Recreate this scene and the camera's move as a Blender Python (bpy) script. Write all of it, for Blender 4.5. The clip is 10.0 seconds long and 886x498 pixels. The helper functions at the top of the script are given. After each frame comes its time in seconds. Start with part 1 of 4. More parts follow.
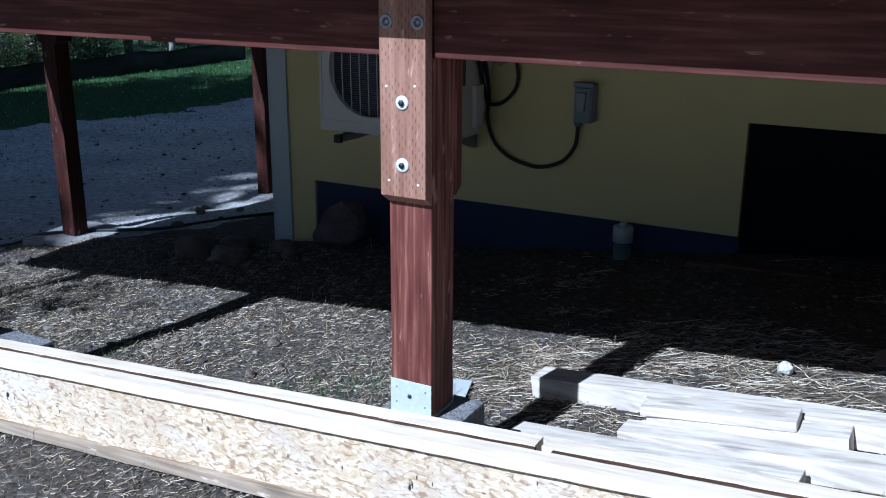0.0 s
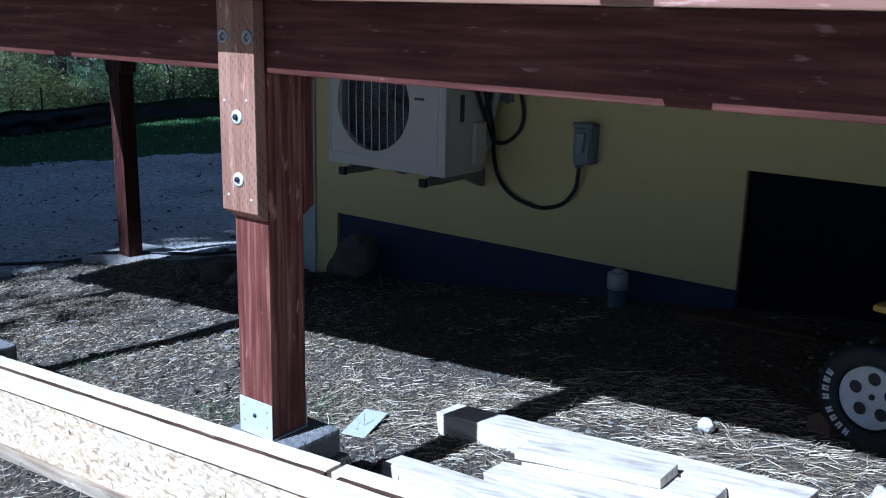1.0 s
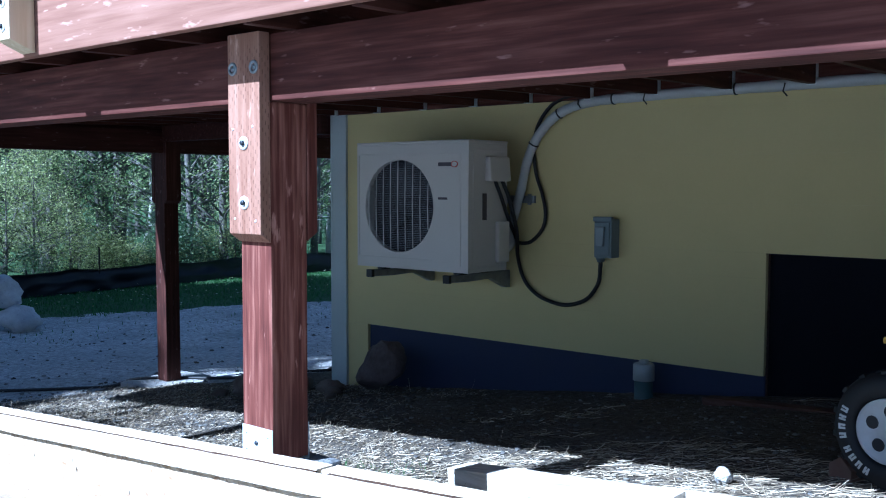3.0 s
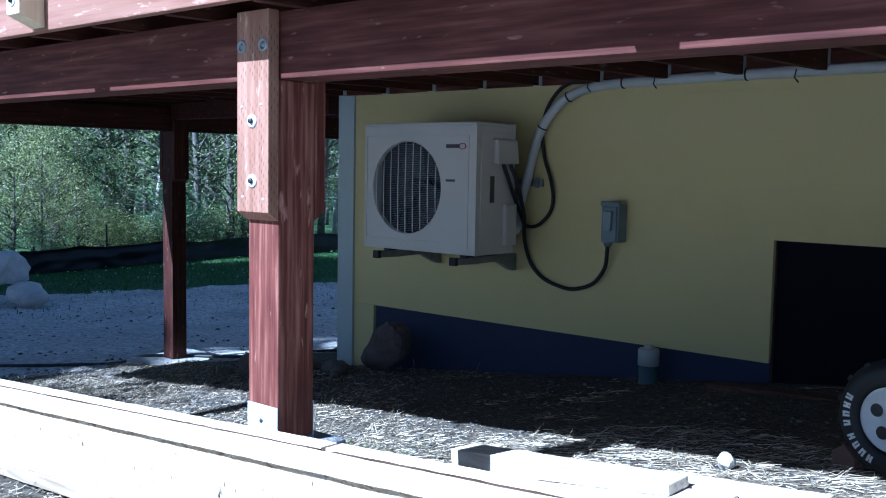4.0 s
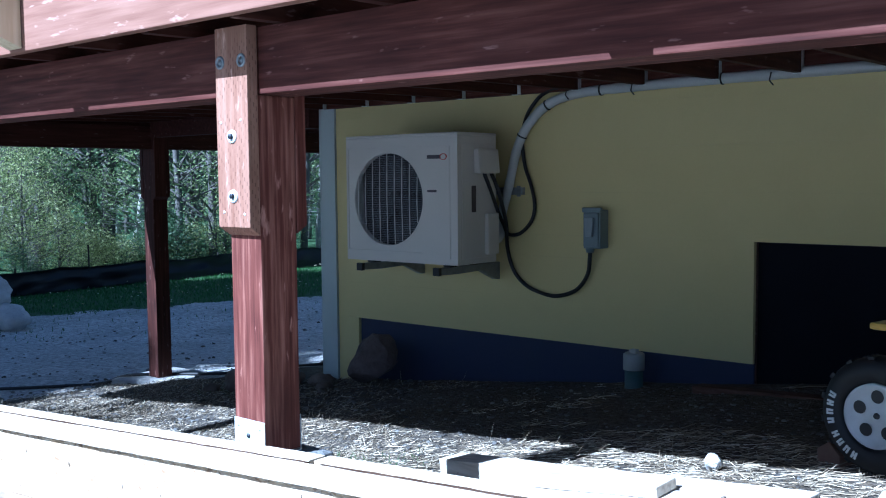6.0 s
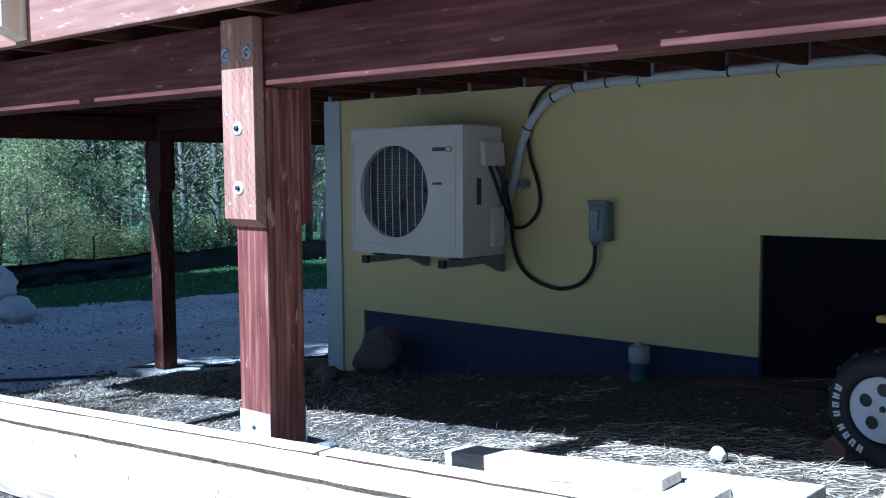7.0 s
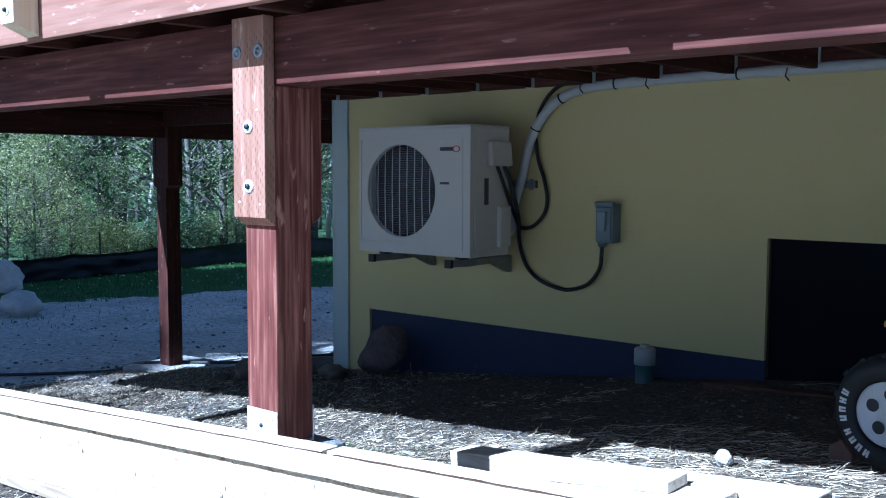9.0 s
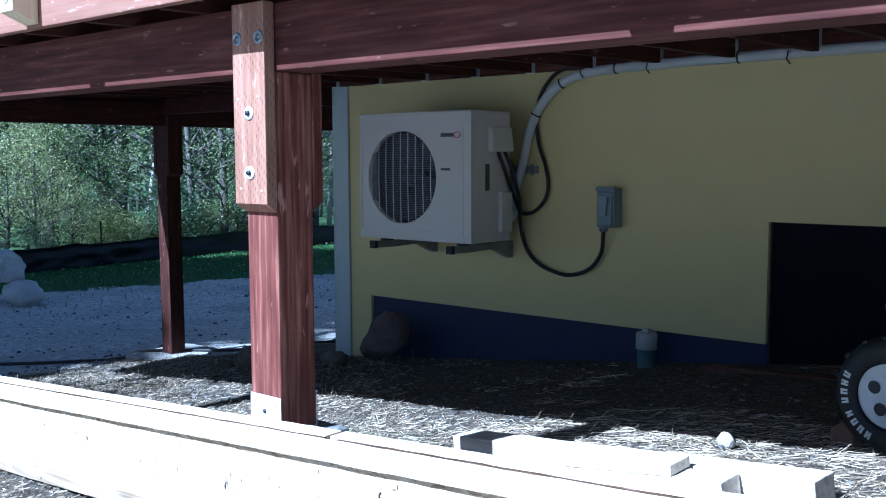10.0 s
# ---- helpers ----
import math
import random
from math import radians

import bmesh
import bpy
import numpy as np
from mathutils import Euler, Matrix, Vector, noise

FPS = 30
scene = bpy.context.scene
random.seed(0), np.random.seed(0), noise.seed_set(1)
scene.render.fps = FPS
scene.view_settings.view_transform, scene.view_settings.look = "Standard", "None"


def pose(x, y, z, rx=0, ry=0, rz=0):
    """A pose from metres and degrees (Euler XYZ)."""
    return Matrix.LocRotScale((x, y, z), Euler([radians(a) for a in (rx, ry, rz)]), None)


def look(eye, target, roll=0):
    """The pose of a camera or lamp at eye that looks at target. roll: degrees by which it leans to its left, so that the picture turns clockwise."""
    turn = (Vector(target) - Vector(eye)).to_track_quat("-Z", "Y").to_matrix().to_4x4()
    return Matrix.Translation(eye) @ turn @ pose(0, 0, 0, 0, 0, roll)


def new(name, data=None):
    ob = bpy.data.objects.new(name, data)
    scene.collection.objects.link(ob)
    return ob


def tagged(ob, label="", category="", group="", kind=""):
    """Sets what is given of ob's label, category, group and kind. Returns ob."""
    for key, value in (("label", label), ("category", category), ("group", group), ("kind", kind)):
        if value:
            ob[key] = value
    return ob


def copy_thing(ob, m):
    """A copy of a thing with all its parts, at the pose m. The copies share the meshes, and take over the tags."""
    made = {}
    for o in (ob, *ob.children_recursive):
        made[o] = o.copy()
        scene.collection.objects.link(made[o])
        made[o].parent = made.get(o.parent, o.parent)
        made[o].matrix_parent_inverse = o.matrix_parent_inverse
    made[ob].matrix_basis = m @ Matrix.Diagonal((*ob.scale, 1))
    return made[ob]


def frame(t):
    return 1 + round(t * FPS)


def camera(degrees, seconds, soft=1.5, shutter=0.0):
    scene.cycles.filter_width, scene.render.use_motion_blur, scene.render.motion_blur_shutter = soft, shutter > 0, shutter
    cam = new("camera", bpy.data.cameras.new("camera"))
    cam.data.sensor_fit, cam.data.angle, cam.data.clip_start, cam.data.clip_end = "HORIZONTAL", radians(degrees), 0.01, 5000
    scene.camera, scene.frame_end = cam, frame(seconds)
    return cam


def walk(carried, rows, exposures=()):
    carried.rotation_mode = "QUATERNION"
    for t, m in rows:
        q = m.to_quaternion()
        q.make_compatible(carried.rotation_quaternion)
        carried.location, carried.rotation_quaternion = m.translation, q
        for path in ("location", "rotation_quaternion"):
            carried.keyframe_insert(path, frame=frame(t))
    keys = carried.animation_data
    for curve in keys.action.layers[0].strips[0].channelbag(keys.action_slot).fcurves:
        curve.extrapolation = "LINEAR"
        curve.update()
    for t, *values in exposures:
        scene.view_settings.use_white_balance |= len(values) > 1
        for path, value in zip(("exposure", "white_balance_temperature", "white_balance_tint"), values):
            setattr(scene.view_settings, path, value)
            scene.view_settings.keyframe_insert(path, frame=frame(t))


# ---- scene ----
cam = camera(49.5, 10.0, soft=1.1)
PATH = [
    (0, (1.351, -2.319, 1.541), (0.447, -0.633, 0.957), 0.3),
    (0.5, (1.813, -2.092, 1.545), (0.727, -0.498, 1.015), 2.7),
    (1, (2.063, -1.816, 1.458), (0.894, -0.268, 0.971), 1.3),
    (1.5, (2.202, -1.764, 1.237), (0.949, -0.229, 0.961), 0.0),
    (2, (2.252, -1.795, 1.031), (0.986, -0.253, 0.893), -0.5),
    (3.5, (2.284, -1.825, 1.029), (0.979, -0.315, 0.89), 0.6),
    (4, (2.28, -1.824, 1.024), (0.98, -0.313, 0.857), 1.0),
    (4.5, (2.276, -1.819, 1.022), (0.974, -0.309, 0.856), 0.9),
    (5, (2.276, -1.824, 1.022), (0.975, -0.314, 0.865), 0.9),
    (5.5, (2.292, -1.832, 1.022), (1.018, -0.296, 0.884), -0.5),
    (7, (2.288, -1.832, 1.02), (1.006, -0.306, 0.861), -0.4),
    (7.5, (2.282, -1.83, 1.016), (1.008, -0.297, 0.847), -0.4),
    (8, (2.282, -1.827, 1.022), (0.993, -0.309, 0.842), 0.0),
    (8.5, (2.284, -1.835, 1.024), (0.984, -0.325, 0.852), 0.2),
    (9, (2.282, -1.842, 1.024), (0.992, -0.322, 0.863), 0.2),
    (9.5, (2.281, -1.841, 1.024), (0.99, -0.323, 0.856), -0.1),
    (10, (2.282, -1.846, 1.019), (0.992, -0.329, 0.831), -0.2),
]
EXPOSURES = [(0.0, 0.06, 4750, 11), (0.5, 0.14, 4750, 11), (1.0, 0.32, 4550, 10), (1.5, 0.74, 4400, 8), (2.0, 1.13, 4330, 7), (10.0, 1.17, 4330, 7)]
walk(cam, [(t, look(eye, target, roll)) for t, eye, target, roll in PATH], EXPOSURES)

# ---- light ----
SUN_WAY = Vector((0.22, 1.0, -0.90)).normalized()
world = bpy.data.worlds.new("sky")
scene.world = world
world.use_nodes = True
wn = world.node_tree
sky = wn.nodes.new("ShaderNodeTexSky")
sky.sky_type, sky.sun_disc = "NISHITA", False
sky.sun_elevation, sky.sun_rotation = radians(41.3), math.pi + 0.215
wn.links.new(sky.outputs["Color"], wn.nodes["Background"].inputs["Color"])
wn.nodes["Background"].inputs["Strength"].default_value = 0.036
sun = new("sun", bpy.data.lights.new("sun", "SUN"))
sun.data.energy, sun.data.angle, sun.data.color = 6.9, radians(0.5), (1.0, 0.95, 0.88)
sun.matrix_world = look((0, 0, 20), Vector((0, 0, 20)) + SUN_WAY)


# ---- materials ----
class Nodes:
    """Small builder for node materials."""

    def __init__(self, name, rough=0.8, metal=0.0):
        self.mat = bpy.data.materials.new(name)
        self.mat.use_nodes = True
        self.t = self.mat.node_tree
        self.b = self.t.nodes["Principled BSDF"]
        self.b.inputs["Roughness"].default_value = rough
        self.b.inputs["Metallic"].default_value = metal
        self.co = self.t.nodes.new("ShaderNodeTexCoord").outputs["Object"]

    def put(self, socket, value):
        if isinstance(value, bpy.types.NodeSocket):
            self.t.links.new(value, socket)
        elif isinstance(value, tuple) and len(value) == 3 and socket.type == "RGBA":
            socket.default_value = (*value, 1)
        else:
            socket.default_value = value

    def scaled(self, scale):
        n = self.t.nodes.new("ShaderNodeMapping")
        self.put(n.inputs["Vector"], self.co)
        n.inputs["Scale"].default_value = scale
        return n.outputs["Vector"]

    def noise(self, scale=5.0, detail=4.0, stretch=(1, 1, 1), rough=0.55):
        n = self.t.nodes.new("ShaderNodeTexNoise")
        self.put(n.inputs["Vector"], self.scaled(stretch))
        n.inputs["Scale"].default_value = scale
        n.inputs["Detail"].default_value = detail
        n.inputs["Roughness"].default_value = rough
        return n.outputs["Fac"]

    def voronoi(self, scale, stretch=(1, 1, 1), out="Distance", feature="F1"):
        n = self.t.nodes.new("ShaderNodeTexVoronoi")
        n.feature = feature
        self.put(n.inputs["Vector"], self.scaled(stretch))
        n.inputs["Scale"].default_value = scale
        return n.outputs[out]

    def math(self, op, a, b=0.0):
        n = self.t.nodes.new("ShaderNodeMath")
        n.operation = op
        self.put(n.inputs[0], a)
        self.put(n.inputs[1], b)
        return n.outputs[0]

    def ramp(self, fac, *stops):
        n = self.t.nodes.new("ShaderNodeValToRGB")
        self.put(n.inputs[0], fac)
        e = n.color_ramp.elements
        while len(e) < len(stops):
            e.new(0.5)
        for i, (p, c) in enumerate(stops):
            e[i].position = p
            e[i].color = (*c, 1) if isinstance(c, tuple) else (c, c, c, 1)
        return n.outputs["Color"]

    def mix(self, fac, a, b, mode="MIX"):
        n = self.t.nodes.new("ShaderNodeMix")
        n.data_type, n.blend_type = "RGBA", mode
        self.put(n.inputs[0], fac)
        self.put(n.inputs[6], a)
        self.put(n.inputs[7], b)
        return n.outputs[2]

    def random(self):
        return self.t.nodes.new("ShaderNodeObjectInfo").outputs["Random"]

    def island(self):
        return self.t.nodes.new("ShaderNodeNewGeometry").outputs["Random Per Island"]

    def axes(self):
        n = self.t.nodes.new("ShaderNodeSeparateXYZ")
        self.put(n.inputs[0], self.co)
        return n.outputs

    def done(self, color, bump=None, strength=0.3, distance=0.01, rough=None):
        self.put(self.b.inputs["Base Color"], color)
        if bump is not None:
            n = self.t.nodes.new("ShaderNodeBump")
            n.inputs["Strength"].default_value = strength
            n.inputs["Distance"].default_value = distance
            self.put(n.inputs["Height"], bump)
            self.put(self.b.inputs["Normal"], n.outputs["Normal"])
        if rough is not None:
            self.put(self.b.inputs["Roughness"], rough)
        return self.mat


def wood(name, dark, mid, pale, grain="x", rough=0.72, incised=False, knots=0.5, sheen=0.22):
    """Sawn timber with grain along one axis; incised: rows of short slits from preservative treatment."""
    n = Nodes(name, rough)
    n.b.inputs["Specular IOR Level"].default_value = sheen
    s = {"x": (1.2, 22, 22), "y": (22, 1.2, 22), "z": (22, 22, 1.2)}[grain]
    g = n.noise(2.2, 6, s)
    blot = n.noise(2.3, 3)
    c = n.ramp(g, (0.30, dark), (0.5, mid), (0.72, pale))
    c = n.mix(n.ramp(blot, (0.35, 0.0), (0.7, 0.55)), c, dark)
    k = {"x": (1.0, 5, 5), "y": (5, 1.0, 5), "z": (5, 5, 1.0)}[grain]
    kn = n.voronoi(1.4, k)
    c = n.mix(n.ramp(kn, (0.05, knots), (0.13, 0.0)), c, tuple(v * 0.35 for v in dark))
    wear = n.noise(38, 3, {"x": (0.25, 1, 1), "y": (1, 0.25, 1), "z": (1, 1, 0.25)}[grain])
    c = n.mix(n.ramp(wear, (0.64, 0.0), (0.72, 0.5)), c, tuple(min(1, v * 1.6 + 0.10) for v in pale))
    h = n.math("ADD", g, n.math("MULTIPLY", wear, 0.3))
    if incised:
        x, y, z = n.axes()
        if grain == "x":
            u, v = n.math("ADD", x, y), z
        else:
            u, v = z, n.math("ADD", x, y)
        row = n.math("FLOOR", n.math("MULTIPLY", v, 95.0))
        along = n.math("FRACT", n.math("ADD", n.math("MULTIPLY", u, 30.0), n.math("MULTIPLY", row, 0.37)))
        across = n.math("FRACT", n.math("MULTIPLY", v, 95.0))
        slit = n.math("MULTIPLY", n.math("LESS_THAN", along, 0.36), n.math("LESS_THAN", across, 0.26))
        slit = n.math("MULTIPLY", slit, n.ramp(n.noise(9, 2), (0.38, 0.0), (0.5, 1.0)))
        c = n.mix(n.math("MULTIPLY", slit, 0.6), c, tuple(v * 0.3 for v in dark))
        h = n.math("SUBTRACT", h, slit)
    return n.done(c, h, 0.35, 0.004)


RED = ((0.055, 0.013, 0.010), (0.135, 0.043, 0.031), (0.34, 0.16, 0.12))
# beam and ledger: RED darkened, so the colour holds their shade
stain_x_shaded = wood("shaded_stain_along_x", (0.036, 0.010, 0.008), (0.085, 0.026, 0.019), (0.16, 0.066, 0.050), grain="x")
# same red stain, darkened: the deck's shade is put into these two colours
stain_y_shaded = wood("shaded_stain_along_y", (0.024, 0.007, 0.005), (0.045, 0.014, 0.010), (0.075, 0.026, 0.019), grain="y")
stain_z_shaded = wood("shaded_stain_upright", (0.022, 0.006, 0.004), (0.048, 0.014, 0.010), (0.085, 0.030, 0.021), grain="z")
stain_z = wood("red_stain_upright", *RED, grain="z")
# paler copies of the red stain, with sunlight on plate and rim painted in
stain_plate_lit = wood("sunlit_stain_plate", (0.20, 0.098, 0.063), (0.305, 0.168, 0.115), (0.40, 0.245, 0.18), grain="z", incised=True)
stain_rim_lit = wood("sunlit_stain_rim", (0.19, 0.095, 0.066), (0.265, 0.143, 0.102), (0.33, 0.19, 0.142), grain="x")
# joist stain darkened to carry the shade under the deck
stain_shade = wood("shaded_stain_joist", (0.028, 0.009, 0.006), (0.055, 0.018, 0.012), (0.09, 0.032, 0.022), grain="y")
raw_post = wood("raw_fir_upright", (0.58, 0.45, 0.27), (0.70, 0.58, 0.38), (0.78, 0.67, 0.48), grain="z", knots=0.2)
plank_wood = wood("weathered_plank", (0.40, 0.35, 0.29), (0.66, 0.60, 0.51), (0.80, 0.75, 0.67), grain="x", knots=0.6)
flange_wood = wood("joist_flange", (0.60, 0.50, 0.37), (0.76, 0.67, 0.53), (0.84, 0.77, 0.65), grain="x", knots=0.35)
dirty_flange = wood("muddy_joist_flange", (0.20, 0.15, 0.10), (0.36, 0.29, 0.21), (0.52, 0.44, 0.34), grain="x", knots=0.5)
packing_wood = wood("brown_packing", (0.035, 0.02, 0.012), (0.085, 0.048, 0.03), (0.17, 0.105, 0.07), grain="x")
rust_board = wood("reddish_board", (0.06, 0.032, 0.024), (0.10, 0.055, 0.042), (0.15, 0.09, 0.07), grain="x")
deck_wood = wood("deck_board", (0.07, 0.03, 0.02), (0.12, 0.05, 0.035), (0.18, 0.08, 0.05), grain="x")


def osb():
    n = Nodes("strand_board", 0.75)
    bend = n.t.nodes.new("ShaderNodeTexNoise")
    n.put(bend.inputs["Vector"], n.co)
    bend.inputs["Scale"].default_value, bend.inputs["Detail"].default_value = 18.0, 3.0
    shift = n.t.nodes.new("ShaderNodeVectorMath")
    shift.operation = "MULTIPLY_ADD"
    n.put(shift.inputs[0], bend.outputs["Color"])
    shift.inputs[1].default_value = (0.05, 0.05, 0.05)
    n.put(shift.inputs[2], n.co)
    layers = []
    for turn, stretch in ((0.25, (34, 34, 95)), (-0.9, (55, 55, 130)), (1.3, (40, 40, 105))):
        m = n.t.nodes.new("ShaderNodeMapping")
        n.put(m.inputs["Vector"], shift.outputs[0])
        m.inputs["Rotation"].default_value = (0, turn, 0)
        m.inputs["Scale"].default_value = stretch
        v = n.t.nodes.new("ShaderNodeTexVoronoi")
        n.put(v.inputs["Vector"], m.outputs["Vector"])
        v.inputs["Scale"].default_value = 1.0
        sep = n.t.nodes.new("ShaderNodeSeparateColor")
        n.put(sep.inputs[0], v.outputs["Color"])
        layers.append((n.ramp(sep.outputs[0], (0.0, (0.44, 0.32, 0.19)), (0.22, (0.58, 0.46, 0.30)), (0.6, (0.66, 0.55, 0.39)), (1.0, (0.76, 0.68, 0.53))), sep.outputs[1], v.outputs["Distance"]))
    c = n.mix(n.math("GREATER_THAN", layers[1][1], 0.5), layers[0][0], layers[1][0])
    c = n.mix(n.math("GREATER_THAN", layers[2][1], 0.6), c, layers[2][0])
    c = n.mix(n.ramp(n.noise(5, 4), (0.46, 0.0), (0.66, 0.6)), c, (0.50, 0.40, 0.28))
    c = n.mix(n.ramp(n.noise(3.1, 5, (1, 1, 1.6)), (0.52, 0.0), (0.68, 0.6)), c, (0.62, 0.58, 0.53))
    c = n.mix(n.ramp(layers[2][2], (0.62, 0.0), (0.85, 0.75)), c, (0.25, 0.15, 0.08))
    c = n.mix(n.ramp(n.voronoi(11, (1, 1, 2.4)), (0.05, 0.9), (0.10, 0.0)), c, (0.10, 0.055, 0.03))
    chips = n.math("MULTIPLY", n.ramp(n.voronoi(6.5, (1.9, 1, 1)), (0.10, 1.0), (0.14, 0.0)), n.ramp(n.noise(42, 3, (1, 1, 0.5)), (0.46, 0.0), (0.52, 1.0)))
    c = n.mix(chips, c, (0.018, 0.012, 0.008))
    ticks = n.ramp(n.voronoi(9.0, (3.2, 1, 1.1)), (0.06, 0.95), (0.09, 0.0))
    c = n.mix(ticks, c, (0.03, 0.02, 0.012))
    return n.done(c, n.math("ADD", layers[0][1], layers[1][1]), 0.35, 0.003)


def paint(name, color, rough=0.5, dirt=(0.25, 0.22, 0.17), amount=0.25, bump=0.1, scale=3.0):
    n = Nodes(name, rough)
    c = n.mix(n.math("MULTIPLY", n.ramp(n.noise(scale, 5), (0.45, 0.0), (0.8, 1.0)), amount), color, dirt)
    c = n.mix(n.math("MULTIPLY", n.noise(60, 3), 0.12), c, tuple(v * 0.6 for v in color))
    return n.done(c, n.noise(120, 3), bump, 0.002)


def metal(name, color, rough=0.35, spots=0.3):
    n = Nodes(name, rough, 0.9)
    c = n.mix(n.math("MULTIPLY", n.ramp(n.noise(25, 4), (0.45, 0.0), (0.7, 1.0)), spots), color, tuple(v * 0.5 for v in color))
    return n.done(c, n.noise(80, 2), 0.1, 0.001, n.ramp(n.noise(18, 3), (0.3, rough * 0.7), (0.7, min(1, rough * 1.5))))


def stone(name, dark, pale, scale=4.0):
    n = Nodes(name, 0.85)
    c = n.ramp(n.noise(scale, 8, rough=0.65), (0.3, dark), (0.68, pale))
    c = n.mix(n.ramp(n.noise(scale * 9, 3), (0.6, 0.0), (0.75, 0.5)), c, tuple(v * 0.45 for v in dark))
    c = n.mix(n.math("MULTIPLY", n.random(), 0.35), c, tuple(v * 0.7 for v in dark))
    return n.done(c, n.noise(scale * 5, 8), 0.6, 0.03)


def ground_mat():
    n = Nodes("earth", 0.95)
    x, y, z = n.axes()
    soil = n.ramp(n.noise(20, 9, rough=0.78), (0.3, (0.020, 0.017, 0.014)), (0.52, (0.085, 0.074, 0.063)), (0.70, (0.30, 0.275, 0.24)))
    straw = n.ramp(n.noise(26, 6, (1, 2.2, 1), 0.75), (0.38, (0.026, 0.020, 0.014)), (0.56, (0.085, 0.066, 0.043)), (0.74, (0.32, 0.27, 0.19)))
    near = n.mix(n.ramp(n.noise(1.7, 4), (0.40, 0.15), (0.62, 0.85)), soil, straw)
    gravel = n.ramp(n.noise(16, 8, rough=0.8), (0.36, (0.20, 0.195, 0.19)), (0.5, (0.48, 0.475, 0.47)), (0.62, (0.78, 0.77, 0.75)))
    gravel = n.mix(n.ramp(n.noise(0.8, 5), (0.4, 0.0), (0.7, 0.5)), gravel, (0.22, 0.215, 0.21))
    edge = n.math("ADD", x, n.math("MULTIPLY", n.math("SUBTRACT", n.noise(1.6, 5), 0.5), 1.3))
    c = n.mix(n.math("GREATER_THAN", n.math("SUBTRACT", -5.35, n.math("MULTIPLY", n.ramp(n.math("MULTIPLY", y, 0.2), (0.55, 0.0), (0.66, 1.0)), -1.6)), edge), near, gravel)
    lawn = n.math("SUBTRACT", x, n.math("MULTIPLY", n.math("MINIMUM", y, 10.5), 0.44))
    edge2 = n.math("ADD", lawn, n.math("MULTIPLY", n.math("SUBTRACT", n.noise(0.9, 5), 0.5), 2.0))
    turf = n.ramp(n.noise(9, 6), (0.3, (0.02, 0.055, 0.016)), (0.7, (0.05, 0.115, 0.034)))
    c = n.mix(n.math("GREATER_THAN", -15.15, edge2), c, turf)
    # mostly unseen pale ground added in front to bounce light onto wall and beams
    front = n.math("ADD", y, n.math("MULTIPLY", n.math("SUBTRACT", n.noise(1.1, 4), 0.5), 0.8))
    bounce_ground = n.ramp(n.noise(34, 8, rough=0.75), (0.3, (0.16, 0.15, 0.14)), (0.5, (0.33, 0.315, 0.29)), (0.72, (0.52, 0.50, 0.47)))
    c = n.mix(n.math("MULTIPLY", n.math("GREATER_THAN", -0.85, front), n.math("GREATER_THAN", x, -6.0)), c, bounce_ground)
    h = n.math("ADD", n.noise(22, 8, rough=0.7), n.math("MULTIPLY", n.voronoi(38), -0.5))
    return n.done(c, h, 0.9, 0.03)


def leaf_mat(name, a, b, c3):
    n = Nodes(name, 0.55)
    c = n.ramp(n.island(), (0.0, a), (0.5, b), (1.0, c3))
    n.b.inputs["Transmission Weight"].default_value = 0.0
    n.b.inputs["Subsurface Weight"].default_value = 0.0
    n.done(c)
    t = n.t.nodes.new("ShaderNodeBsdfTranslucent")
    n.put(t.inputs["Color"], c)
    m = n.t.nodes.new("ShaderNodeMixShader")
    m.inputs[0].default_value = 0.45
    n.t.links.new(n.b.outputs[0], m.inputs[1])
    n.t.links.new(t.outputs[0], m.inputs[2])
    n.t.links.new(m.outputs[0], n.t.nodes["Material Output"].inputs["Surface"])
    return n.mat


osb_mat = osb()
siding = paint("yellow_siding", (0.62, 0.525, 0.235), 0.6, (0.50, 0.42, 0.18), 0.25)
trim_paint = paint("pale_blue_trim", (0.48, 0.53, 0.53), 0.55, (0.34, 0.38, 0.39), 0.3)
foundation_mat = paint("dark_foundation", (0.025, 0.031, 0.074), 0.8, (0.034, 0.038, 0.066), 0.5, 0.4, 5)
# near-black, low specular: the opening's darkness is put into the colour
void_mat = paint("hatch_shade", (0.006, 0.0065, 0.012), 0.8, (0.010, 0.011, 0.018), 0.5)
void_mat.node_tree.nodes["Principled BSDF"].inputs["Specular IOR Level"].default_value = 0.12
concrete = stone("concrete", (0.24, 0.24, 0.235), (0.42, 0.41, 0.40), 7)
pier_mat = stone("pier_concrete", (0.16, 0.165, 0.17), (0.30, 0.30, 0.30), 9)
boulder_mat = stone("pale_boulder", (0.34, 0.34, 0.35), (0.66, 0.66, 0.66), 3)
brown_stone = stone("brown_boulder", (0.055, 0.04, 0.038), (0.17, 0.13, 0.125), 6)
tan_stone = stone("tan_stone", (0.10, 0.075, 0.06), (0.22, 0.18, 0.15), 6)
white_stone = stone("white_stone", (0.55, 0.53, 0.50), (0.78, 0.76, 0.73), 10)
pebble_mat = stone("pebble", (0.16, 0.155, 0.15), (0.42, 0.41, 0.39), 30)
def galvanised():
    n = Nodes("galvanised_steel", 0.55, 0.45)
    c = n.mix(n.ramp(n.voronoi(60), (0.2, 0.0), (0.6, 0.25)), (0.74, 0.80, 0.80), (0.50, 0.55, 0.56))
    return n.done(c, n.noise(80, 2), 0.05, 0.001)


